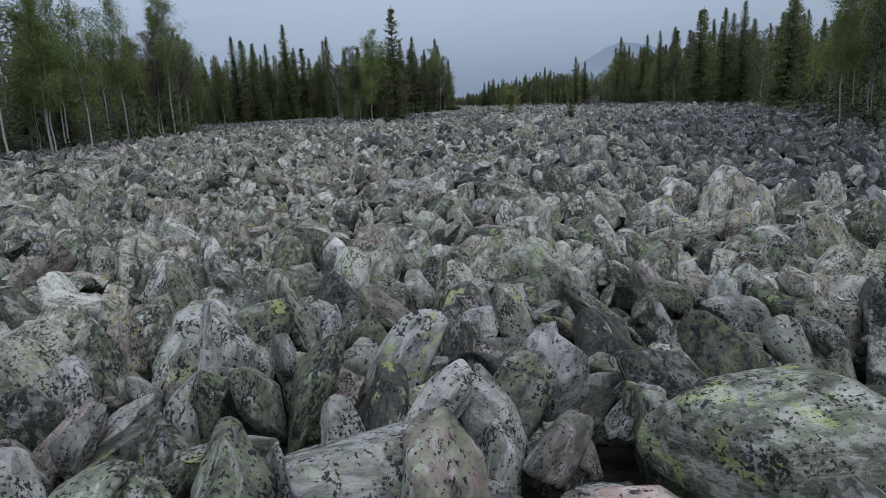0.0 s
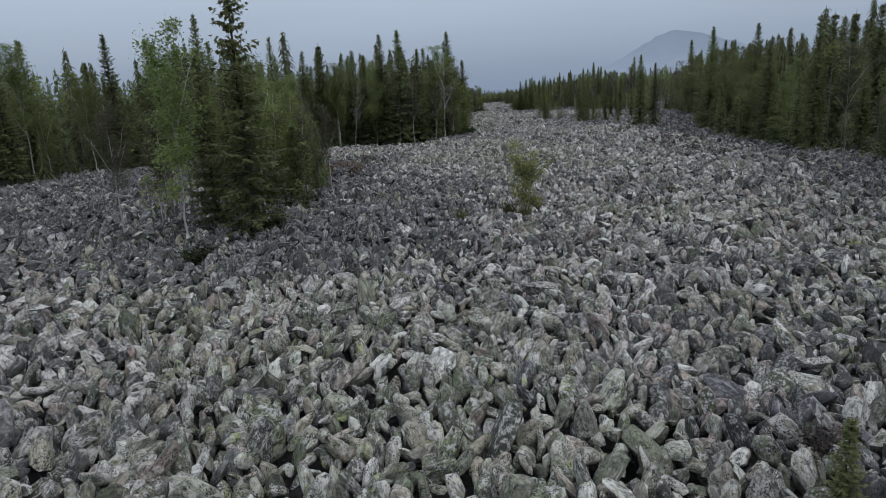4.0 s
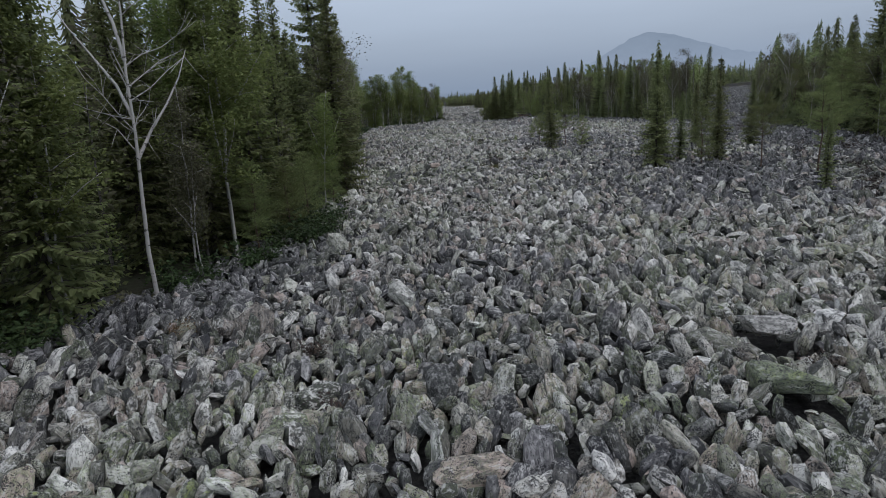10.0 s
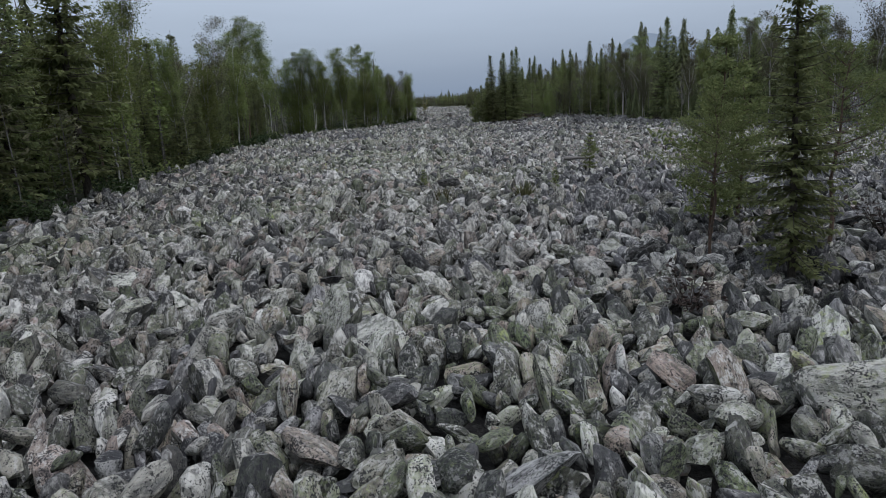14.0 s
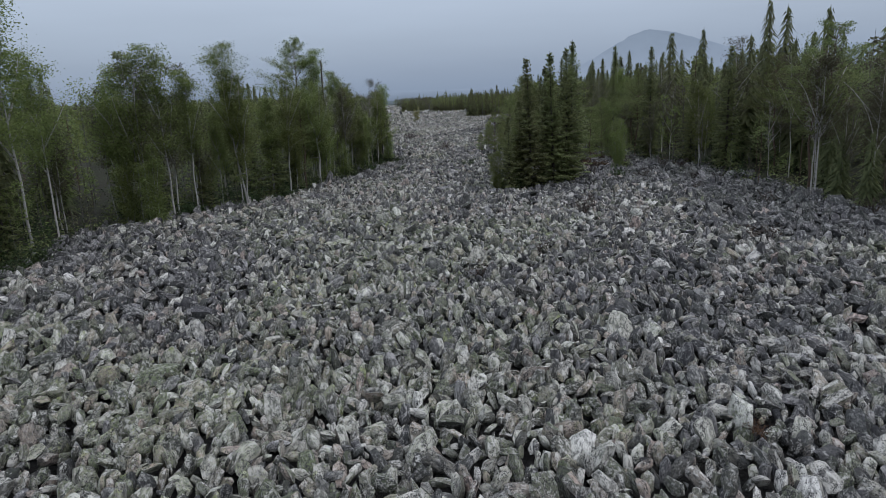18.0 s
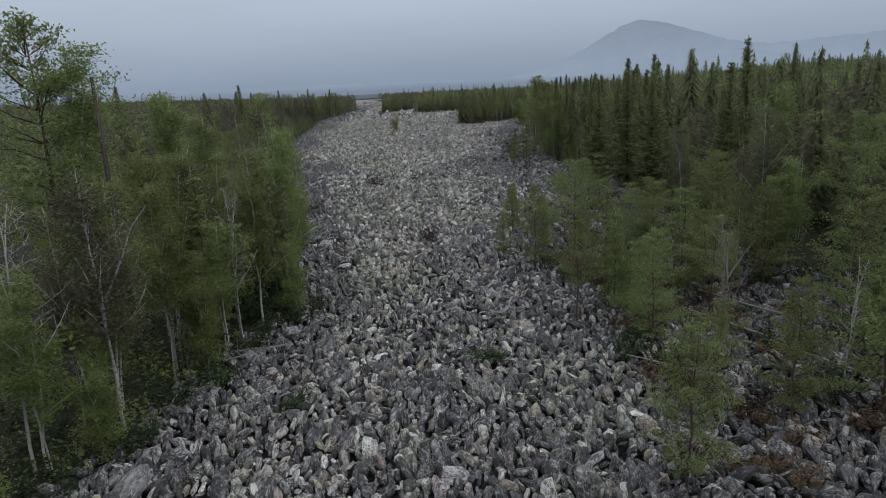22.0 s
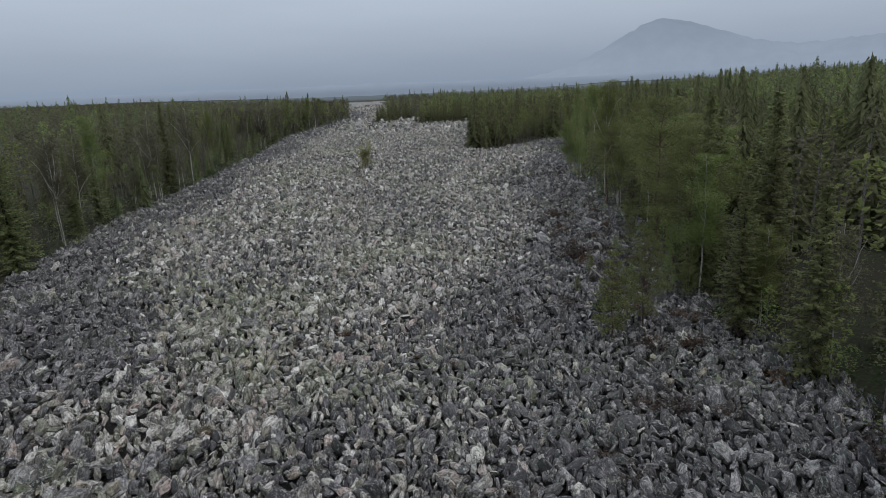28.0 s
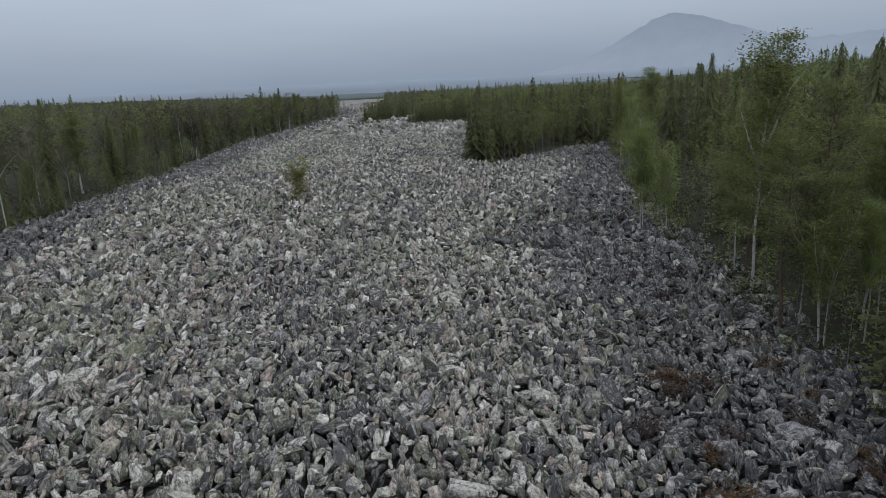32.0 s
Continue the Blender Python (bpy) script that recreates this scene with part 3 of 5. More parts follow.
def birch_tree(seed, h, leafy, leafmat, label, stems=1, size=0.066, low=0.36, bare=False, lean=0.5, dead=False):
    rng = np.random.default_rng(seed)
    limbs, leaves, trunk = [], [], None
    for s in range(stems):
        a = rng.uniform(0, 6.28)
        hs = h * (1 if s == 0 else rng.uniform(0.7, 0.95))
        foot = np.array([math.cos(a) * 0.15 * s, math.sin(a) * 0.15 * s, -0.4])
        tip = lean * rng.uniform(0.4, 1.3) * (1 + 0.5 * (stems > 1))
        pts = [foot + np.array([math.cos(a) * tip * u * u, math.sin(a) * tip * u * u, hs * u + 0.4 * u]) + rng.normal(0, 0.05, 3) * (u > 0.05) for u in np.linspace(0, 1, 8)]
        rad = [0.0056 * hs * (1.02 - u) + 0.008 for u in np.linspace(0, 1, 8)]
        t = tube(pts, rad, 6)
        if trunk is None:
            trunk = t
        else:
            trunk = joined([trunk, t])
        pts = np.array(pts)
        for _ in range(3 if stems == 1 else 2):
            u = rng.uniform(0.35, 0.6)
            p = np.array([np.interp(u, np.linspace(0, 1, 8), pts[:, c]) for c in range(3)])
            b = rng.uniform(0, 6.28)
            fork = bent(rng, p, (math.cos(b) * 0.5, math.sin(b) * 0.5, 1), hs * rng.uniform(0.25, 0.4), 5, 0.1)
            limbs.append(tube(fork, np.linspace(0.0052 * hs, 0.008, 5), 4))
            if leafy:
                m = int(leafy * hs * 12)
                c = fork[rng.integers(1, 5, m)] + rng.normal(0, 0.034 * hs, (m, 3)) * (1, 1, 0.8)
                leaves.append(leaf_quads(c, size, rng))
        n = int(hs * 2.3)
        for i in range(n):
            u = rng.uniform(low, 0.98)
            p = np.array([np.interp(u, np.linspace(0, 1, 8), pts[:, c]) for c in range(3)])
            b = rng.uniform(0, 6.28)
            length = hs * rng.uniform(0.11, 0.22) * (1.12 - 0.6 * u)
            br = bent(rng, p, (math.cos(b), math.sin(b), rng.uniform(0.5, 1.3)), length, 4, 0.16)
            if rng.random() < (1.0 if bare or u > 0.7 else 0.5):
                limbs.append(tube(br, np.linspace((0.0036 if bare else 0.005) * hs * (1.1 - u), 0.006, 4), 3))
            if bare:
                for _ in range(6):
                    q = br[rng.integers(1, 4)]
                    tw = bent(rng, q, rng.normal(0, 1, 3) + (0, 0, 0.5), length * 0.5, 3, 0.2)
                    limbs.append(tube(tw, [0.009, 0.007, 0.004], 3))
            if leafy:
                m = int(leafy * length * 58)
                along = rng.uniform(0.25, 1.05, m)[:, None]
                c = br[0] + (br[-1] - br[0]) * along + rng.normal(0, 0.15 * length + 0.09, (m, 3)) - (0, 0, 0.18)
                c[:, 2] = np.minimum(c[:, 2], hs - 0.04 * rng.random(m) * hs)
                leaves.append(leaf_quads(c, size, rng))
    return make_tree("dead_birch_tree" if dead else "birch_tree", trunk, limbs, leaves, WOOD_GREY if dead else BARK_BIRCH, leafmat, label, "birch tree")


def pine_tree(seed, h, label="young pine with an orange trunk and tufted needles", low=0.3, tuft=2.0):
    rng = np.random.default_rng(seed)
    pts = [(rng.normal(0, 0.02 * h) * u, rng.normal(0, 0.02 * h) * u, h * u - 0.4 * (1 - u)) for u in np.linspace(0, 1, 6)]
    trunk = tube(pts, [0.0095 * h * (1.05 - u) + 0.012 for u in np.linspace(0, 1, 6)], 7)
    limbs, leaves, z = [], [], h * low
    while z < h:
        f = min(max((z / h - low) / (1 - low), 0.0), 1.0)
        reach = h * 0.31 * (1.0 - 0.82 * f ** 1.6) * (0.6 + min(f * 2, 0.4))
        for a in rng.uniform(0, 6.28) + np.arange(4) * 1.57 + rng.normal(0, 0.3, 4):
            r = reach * rng.uniform(0.6, 1.25)
            br = bent(rng, (0, 0, z), (math.cos(a), math.sin(a), 0.25 + 0.5 * f), r, 4, 0.12, 0.05)
            limbs.append(tube(br, [0.0035 * h * (1.2 - f), 0.0025 * h, 0.0016 * h, 0.01], 3))
            m = int((22 + 40 * r) * tuft)
            c = br[0] + (br[-1] - br[0]) * rng.uniform(0.35, 1.15, m)[:, None] + rng.normal(0, 0.10 + 0.075 * r, (m, 3)) * (1, 1, 0.42)
            leaves.append(leaf_quads(c, 0.066, rng, 1.0))
        z += rng.uniform(0.45, 0.8) * (0.8 + h * 0.02)
    return make_tree("pine_tree", trunk, limbs, leaves, BARK_PINE, PINE, label, "pine tree")


def low_tree(kind, seed, plain=0):
    """A plain far tree for the depth of the woods: corners, triangles and a slot for each."""
    rng = np.random.default_rng(seed)
    if kind == "spruce":
        vs, ts = [], []
        rings, fronds = {0: (40, 10), 1: (20, 8), 2: (9, 6)}[plain]
        for k in range(rings):
            z0 = 0.06 + 0.90 * k / rings
            z = z0
            r = (0.155 if plain == 2 else 0.19) * (1 - z) ** 0.85 + 0.012
            for a in rng.uniform(0, 6.28) + np.arange(fronds) * 6.28 / fronds + rng.normal(0, 0.2, fronds):
                rr = r * rng.uniform(0.6, 1.3)
                z = z0 + rng.uniform(-0.5, 0.5) * 0.9 / rings
                n = len(vs)
                o, s = np.array([math.cos(a), math.sin(a), 0]), np.array([-math.sin(a), math.cos(a), 0])
                wf = (0.11, 0.19, 0.42)[plain] * r + (0.003, 0.004, 0.008)[plain]
                inner = 0.3 if plain == 2 else rng.uniform(0.1, 0.6)
                vs += [s * wf + o * rr * inner + (0, 0, z + 0.02), -s * wf + o * rr * inner + (0, 0, z + (0.035 if plain == 2 else 0.026)), o * rr + (0, 0, z - 0.30 * rr + rng.normal(0, 0.008))]
                ts.append((n, n + 1, n + 2))
        n = len(vs)
        vs += [(0.012, 0, 0.9), (-0.012, 0.006, 0.9), (0, 0, 1.0)]
        ts.append((n, n + 1, n + 2))
        crown = (np.array(vs), np.array(ts))
    else:
        m = (150, 105, 44)[plain]
        c = rng.normal(0, 1, (m, 3))
        c /= np.linalg.norm(c, axis=1, keepdims=True)
        c *= rng.uniform(0.45, 1.0, m)[:, None] ** 0.6
        c = c * (0.12, 0.12, 0.30) * (1 - 0.30 * c[:, 2:3]) + (0, 0, 0.66)
        if kind == "pine":
            c = (c - (0, 0, 0.66)) * (1.05, 1.05, 0.85) + (0, 0, 0.70)
        v, t = leaf_quads(c, (0.0195, 0.0235, 0.038)[plain], rng)
        crown = (v, t)
    tv, tt = tube([(0, 0, -0.03), (0.01, 0, 0.45), (0.0, 0.01, 0.92)], [0.008, 0.006, 0.002], 3)
    return joined([crown, (tv, tt)])[0], joined([crown, (tv, tt)])[1], np.r_[np.zeros(len(crown[1]), int), np.ones(len(tt), int)]


def wood_stuff(name, kinds, spots, mats, label):
    """Many far trees joined into one mesh. spots: x, y, height, kind number."""
    vs, ts, ix, n = [], [], [], 0
    rng = np.random.default_rng(len(spots))
    for x, y, h, k in spots:
        v, t, i = kinds[int(k)][rng.integers(0, len(kinds[int(k)]))]
        a, w = rng.uniform(0, 6.28), rng.uniform(0.85, 1.25)
        ca, sa = math.cos(a), math.sin(a)
        vs.append(np.stack([(v[:, 0] * ca - v[:, 1] * sa) * h * w, (v[:, 0] * sa + v[:, 1] * ca) * h * w, v[:, 2] * h], -1) + (x, y, float(ground_z(x, y))))
        ts.append(t + n)
        ix.append(i + 2 * int(k))
        n += len(v)
    ob = tri_object(name, np.concatenate(vs), np.concatenate(ts), mats, np.concatenate(ix))
    return tagged(ob, label, "forest", kind="stuff")


RNG = np.random.default_rng(11)
SPRUCES = [spruce_tree(1, 15, 2.9, 0.03), spruce_tree(2, 14, 2.3, 0.07), spruce_tree(3, 12, 2.4, 0.03), spruce_tree(4, 9, 1.9, 0.03)]
BIRCHES = [birch_tree(s, h, 4.0, BIRCH, "slender white-barked birch with fresh green leaves", st, low=lo) for s, h, st, lo in ((21, 12, 1, 0.38), (22, 11, 2, 0.40), (23, 9, 1, 0.28), (24, 13, 1, 0.42))]
BUSHY = [birch_tree(26, 8, 4.2, BIRCH, "bushy young birch with fresh green leaves down to the ground", 3, 0.064, 0.06), birch_tree(27, 6.5, 4.4, BIRCH, "bushy young birch with fresh green leaves down to the ground", 3, 0.062, 0.05)]
BUDDED = [birch_tree(s, h, 2.4, BUDS, "thin white-barked birch with brownish opening buds", st) for s, h, st in ((31, 11, 1), (32, 10, 2), (33, 12, 1))]
PINES = [pine_tree(41, 9, low=0.14), pine_tree(42, 12, "pine with a bare orange trunk and tufted crown", 0.45), pine_tree(43, 5.5, low=0.12)]
BARE = [birch_tree(51, 10, 0, BUDS, "bare leafless birch with white bark and fine twigs", 1, bare=True), birch_tree(52, 8, 0, BUDS, "leafless grey dead tree with twisting limbs", 2, bare=True, dead=True)]
FIRST = set()


def plant(pool, x, y, h=None, turn=None, group=""):
    """Set a tree of the pool at a place: the first use stands there itself, later ones are copies."""
    ob = pool[RNG.integers(0, len(pool))] if isinstance(pool, list) else pool
    full = max(v.co.z for part in ob.children if part.name.startswith("trunk") for v in part.data.vertices)
    k = (h or full * RNG.uniform(0.72, 1.22)) / full
    m = Matrix.Translation((x, y, float(ground_z(x, y)))) @ Matrix.Rotation(RNG.uniform(0, 6.28) if turn is None else turn, 4, "Z") @ Matrix.Rotation(RNG.normal(0, 0.02), 4, "X")
    if ob.name in FIRST:
        got = copy_thing(ob, m)
        got.scale = (k * RNG.uniform(0.92, 1.1), k * RNG.uniform(0.92, 1.1), k)
    else:
        FIRST.add(ob.name)
        ob.matrix_basis = m
        ob.scale = (k, k, k)
        got = ob
    if group:
        tagged(got, group=group)
    return got


# ---- single trees that stand out ----
SAPLING = birch_tree(61, 3.8, 4.5, YOUNG, "small bushy birch sapling growing among the boulders", 4, 0.05, 0.12, lean=0.35)
FORKED = birch_tree(71, 10, 3.4, BIRCH, "forked white birch with olive-green leaves at its twig ends", 3, 0.058, 0.4, lean=2.2)
plant(SAPLING, 10.0, 80.6, 4.6)
plant(SAPLING, 2.0, 527, 6.2)
LOWER_SPRUCES = [(12, 47.8, 3.2), (26.7, 62.7, 2.2), (35.5, 70, 12), (34, 74, 12), (-6.0, 76, 15), (36, 78, 13), (-9.5, 79, 11), (47, 118, 14), (50, 119, 14), (53, 120, 14.5), (-46, 143, 19), (-36, 143, 18), (-41, 146, 18), (-32.5, 146, 17), (-8.7, 147, 18), (-6.2, 147.5, 18.5), (-28, 149, 18.5), (-19, 149, 17), (-12, 149, 15), (-23, 150, 16), (-3.6, 150, 15.5), (-15, 150, 13), (-1.5, 156, 14), (-7, 158, 17), (38.6, 162.2, 11.5), (0.2, 166, 12.5), (-2.2, 170, 15), (38, 170, 13.5), (1.2, 176, 11.5), (35, 176, 5)]
MIDDLE_SPRUCES = [(29.6, 193, 9.6), (-0.5, 194, 9), (-4, 195, 14), (36, 195.5, 7.4), (31.2, 197.6, 10.5), (33.6, 198.5, 6.6), (-1.8, 199, 12), (-7, 200, 15), (-2.5, 203, 12), (-10, 204, 16), (33, 204, 8.8), (-5, 206, 14), (-3, 208, 11), (45, 209, 7.5), (-6, 210, 15), (-10, 211, 16), (-4.4, 212.5, 8), (43, 213, 10), (-7.5, 214, 16), (40.7, 214, 7.4), (-5.5, 217, 13), (24, 217.5, 8.6), (-12, 218, 15), (-8.5, 220, 13), (-6, 225, 11), (-12, 225, 15), (-9, 231, 13), (-8.5, 249, 9), (-9.5, 255, 9.5), (-11.5, 262, 9)]
UPPER_SPRUCES = [(60, 262, 14), (-11, 270, 8), (-12.5, 275, 6), (54.8, 279, 10.2), (-13, 280, 10), (52.5, 283, 11), (-13.5, 290, 8.5), (53.2, 291.4, 14.4), (-13, 295, 5.5), (-14, 300, 10), (48.7, 303.5, 15.5), (21.4, 326.2, 7.5), (23.8, 327.6, 12.8), (27.8, 330.5, 13.6), (26.2, 328.6, 13.2), (28.6, 332.5, 14.4), (22.8, 329, 9), (25.6, 330.6, 12), (44, 384, 15), (47.5, 387, 17), (42, 398, 14), (44, 412, 13.5), (46, 420, 15), (41.5, 424, 12.5), (38.6, 446, 14.8), (45, 449, 14.5), (41.5, 452, 13)]
for x, y, h in LOWER_SPRUCES + MIDDLE_SPRUCES + UPPER_SPRUCES:
    plant(SPRUCES, x, y, h, group="spruces along the stone river")
LOWER_PINES = [(1.4, 168.5, 3.4), (2.6, 172, 3.5), (2.4, 176, 4.2), (3.3, 180, 3.6), (42, 181, 7.5), (3.4, 185, 4.6), (40, 186, 7), (37, 189, 6), (34, 194, 5.5), (45, 194, 6), (27.5, 216, 4.0), (22.6, 219, 4.5), (26, 219.5, 5.5), (24, 222.5, 6), (25.2, 223.4, 5), (24, 341, 6), (33.5, 345, 7), (27, 346, 5), (36.5, 352, 8), (27.2, 355, 5.5), (31, 356, 6.2), (23.5, 356.5, 5.5), (34, 362.5, 8.8), (30.2, 364, 7.2), (25, 364.5, 8.5), (22.8, 368, 6.5), (36.5, 369, 8), (20.8, 371.7, 3.2), (24.2, 373, 4.5), (27.4, 373, 5)]
MIDDLE_PINES = [(25.1, 379, 3.8), (22.6, 380.8, 4.6), (23.1, 384.4, 4.2), (28, 385, 5), (32.9, 389.5, 6), (33.2, 395.3, 4.5), (29.3, 435.5, 5.5), (31.7, 437.3, 6.3), (36.6, 443, 3.5), (35.2, 443.2, 3), (32.8, 444, 2.5), (29, 445, 1.2), (37.5, 449, 4), (31, 449.5, 1.8), (34, 453, 2.2), (36.5, 458, 3), (38, 464, 3.5)]
for x, y, h in LOWER_PINES + MIDDLE_PINES:
    plant(PINES, x, y, h, group="pines growing on the stones")
for x, y, h in ((-5.4, 92.8, 7.2),):
    plant(BUDDED[0], x, y, h)
LOWER_BIRCHES = [(22, 18, 9), (20, 20.5, 8), (-27, 28, 13), (-26, 31, 12), (-25, 34, 11), (-9, 74, 12), (-7, 150, 10), (-1.2, 156, 13), (-8.2, 258, 11), (-9, 262, 10), (-11, 318, 14.5), (-9, 318.5, 15), (-13.5, 319, 14), (-7.5, 320, 13), (-4.2, 324.5, 11.5), (-5, 325, 12.5), (-2, 332, 13), (0.5, 337, 12), (2.2, 346, 11.5), (4.8, 358, 11), (5.0, 364, 12), (2, 372, 10.5), (-0.5, 392, 10), (39.4, 430, 8), (38.5, 436, 7), (43, 478.5, 7.5), (44.5, 480, 8), (41, 481, 8.4), (42, 492, 10), (39, 505, 10)]
for x, y, h in LOWER_BIRCHES:
    plant(BIRCHES + BUDDED[:1], x, y, h, group="birches along the stone river")
LOWER_BUSHY_BIRCHES = [(-8, 86, 9.5), (-9, 90, 8.5), (-12, 90, 10), (-8, 93.5, 8.5), (-11, 94, 9), (-12.5, 95, 11), (-9, 95.5, 9.5), (-7.2, 95.5, 6), (-11, 97, 10), (-13, 99, 10.5), (-10.8, 100, 8.5), (-15, 101.5, 9.5), (-17, 104, 9), (-9.8, 316.5, 7), (20.2, 327, 5), (22.6, 330.5, 7), (21.6, 328.4, 6), (0, 340, 7), (36, 341, 6), (3.5, 352, 6.5), (6.2, 360, 5.5), (4.5, 366, 7), (2.6, 380, 6)]
for x, y, h in LOWER_BUSHY_BIRCHES:
    plant(BUSHY, x, y, h, group="bushy young birches at the bank")
for pool, x, y, h, lean in ((BUDDED[2], -20.5, 144.2, 9.5, -7), (BARE[0], -14.2, 146.2, 10.5, -12), (BUDDED[0], -6.6, 146.6, 9, -3), (BIRCHES[0], -10.5, 146.8, 13, 3), (BUDDED[2], -4.2, 146.9, 10.5, 2), (BUDDED[1], 1.2, 161.5, 8, 0), (BUDDED[1], -28, 141, 9, 4), (BIRCHES[2], 3.2, 178, 8, 0), (BUDDED[0], -33, 136.6, 9, 0), (BUDDED[0], -1.0, 152.5, 10, 4), (FORKED, -0.6, 357.2, 10.5, -3), (FORKED, 40.2, 451.5, 11.5, 2), (FORKED, 40.4, 478, 8.5, -5), (BARE[1], 2.0, 364, 9.5, -6), (BARE[0], 2.9, 367.5, 11, 0), (BIRCHES[0], 3.2, 369.5, 11, 3), (BARE[1], -4, 372, 10.5, 0), (BIRCHES[2], -3, 352, 9, 0), (FORKED, 43, 462, 11, 4), (BIRCHES[3], 41.5, 466, 10.5, 0), (BIRCHES[0], 44, 470, 11, 0), (BIRCHES[2], 46, 474, 10, 0), (BUSHY[0], 42.5, 457, 7, 0)):
    tree = plant(pool, x, y, h, turn=0.6 * x, group="white-stemmed birches at the front of the woods")
    tree.rotation_euler[1] += radians(lean)
for x, y, h in ((30.5, 352.5, 7), (4.2, 356, 9), (0.5, 389, 8), (33.5, 347.5, 6), (45.5, 316, 11)):
    plant(BARE, x, y, h)

for _ in range(20):
    x, y = RNG.uniform(-17, -5), RNG.uniform(73, 103)
    if in_poly(x, y, GROVE):
        plant(BIRCHES + BUDDED + BUDDED if RNG.random() < 0.75 else SPRUCES, x, y, RNG.uniform(6, 12), group="grove standing out into the stones")
# seedlings between the boulders
for x, y, h in ((14.3, 234.3, 1.1), (21.0, 234.9, 1.2), (26.3, 250.0, 1.2), (24.3, 242.2, 2.4)):
    plant(PINES[2], x, y, h, group="pines growing on the stones")
plant(BARE[1], 26.5, 346.5, 3.2)
# young pines crowding the foot of the wood
for _ in range(18):
    plant(PINES[0] if RNG.random() < 0.6 else PINES[2], RNG.uniform(25.5, 39), RNG.uniform(343, 372), RNG.uniform(3.5, 7.5), group="pines growing on the stones")
# the spruce wood behind the bank that faces down the valley
for _ in range(100):
    x, y = RNG.uniform(-50, 2), RNG.uniform(141, 240)
    if in_wood(x, y) and in_wood(x + 2, y - 2):
        plant(SPRUCES[:3] if RNG.random() < 0.6 else BIRCHES, x, y, RNG.uniform(10.5, 16.5) if y < 180 else RNG.uniform(7.5, 11), group="spruce wood on the bank")

# dead snag above the birches
rng = np.random.default_rng(5)
snag = make_tree("dead_snag", tube([(0, 0, -0.4), (0.1, 0, 5), (0.05, 0.1, 11), (0.15, 0.1, 15)], [0.2, 0.16, 0.12, 0.09], 7), [tube(bent(rng, (0, 0, z), (math.cos(a), math.sin(a), 0.3), 0.7, 3), [0.04, 0.025, 0.01], 4) for z, a in ((9, 1), (11, 3), (12.5, 5))], [], BARK_DARK, None, "broken dark dead trunk without branches", "dead tree")
snag.matrix_basis = pose(-2.4, 357, float(ground_z(-2.4, 357)), 1.5)
plant(PINES[1], -6.6, 358.5, 18)
plant(BIRCHES[3], -4.4, 358, 17)


# ---- the edges of the woods ----
def pool_for(x, y, side):
    """What grows where: spruce on the lower banks, birch further up, pine on the far right bank."""
    r = RNG.random()
    if side < 0:
        if y < 60:
            return BIRCHES if r < 0.5 else SPRUCES if r < 0.65 else BUDDED
        if y < 100:
            return SPRUCES if r < 0.2 and y < 82 else BIRCHES if r < 0.55 else BUDDED
        if y < 245:
            return SPRUCES if r < 0.62 else BIRCHES if r < 0.8 else BARE[0] if r < 0.86 else BUDDED
        if y < 430:
            return BIRCHES if r < 0.58 else BUSHY if r < 0.66 else BUDDED if r < 0.9 else SPRUCES[3] if r < 0.97 else PINES[1]
        return BUDDED if r < 0.45 else BIRCHES if r < 0.65 else SPRUCES
    if y < 60:
        return BIRCHES if r < 0.3 else SPRUCES if r < 0.7 else BUDDED
    if y < 240:
        return SPRUCES if r < 0.6 else PINES[:2] if r < 0.85 else BUDDED
    if y < 376:
        return BUDDED if r < 0.45 else BARE if r < 0.55 else BIRCHES if r < 0.72 else SPRUCES if r < (0.9 if y < 300 else 0.78) else PINES[1]
    if y < 440:
        return SPRUCES if r < 0.68 else BUDDED if r < 0.8 else BIRCHES
    return PINES[0] if r < 0.10 else BIRCHES if r < 0.55 else BUSHY if r < 0.60 else SPRUCES if r < 0.84 else PINES[1]


placed = []


def free(x, y, gap):
    return all((x - a) ** 2 + (y - b) ** 2 > gap * gap for a, b in placed[-60:])


for line, side in ((LEFT, -1), (RIGHT, 1)):
    for (ax, ay), (bx, by) in zip(line, line[1:]):
        if ay < -30 or ay > 640:
            continue
        length = math.hypot(bx - ax, by - ay)
        gap = 2.3 if ay < 400 else 3.4 if ay < 500 else 6.0
        nxn, nyn = -(by - ay) / length, (bx - ax) / length
        for k in range(int(length / gap)):
            u = (k + RNG.uniform(0, 1)) * gap / length
            d = RNG.uniform(0.3, 8.0) if RNG.random() < 0.7 else RNG.uniform(0, 2)
            sgn = 1 if side < 0 else -1
            x, y = ax + (bx - ax) * u + sgn * nxn * d, ay + (by - ay) * u + sgn * nyn * d
            if not in_wood(x, y) or not free(x, y, 1.3):
                continue
            placed.append((x, y))
            tree = plant(pool_for(x, y, side), x, y, group="trees at the edge of the wood")
            if side > 0 and y < 135:
                tree.scale = [0.8 * q for q in tree.scale]
            if side < 0 and 90 < y < 420:
                tree.scale = [(1.25 if y < 322 else 0.92) * q for q in tree.scale]

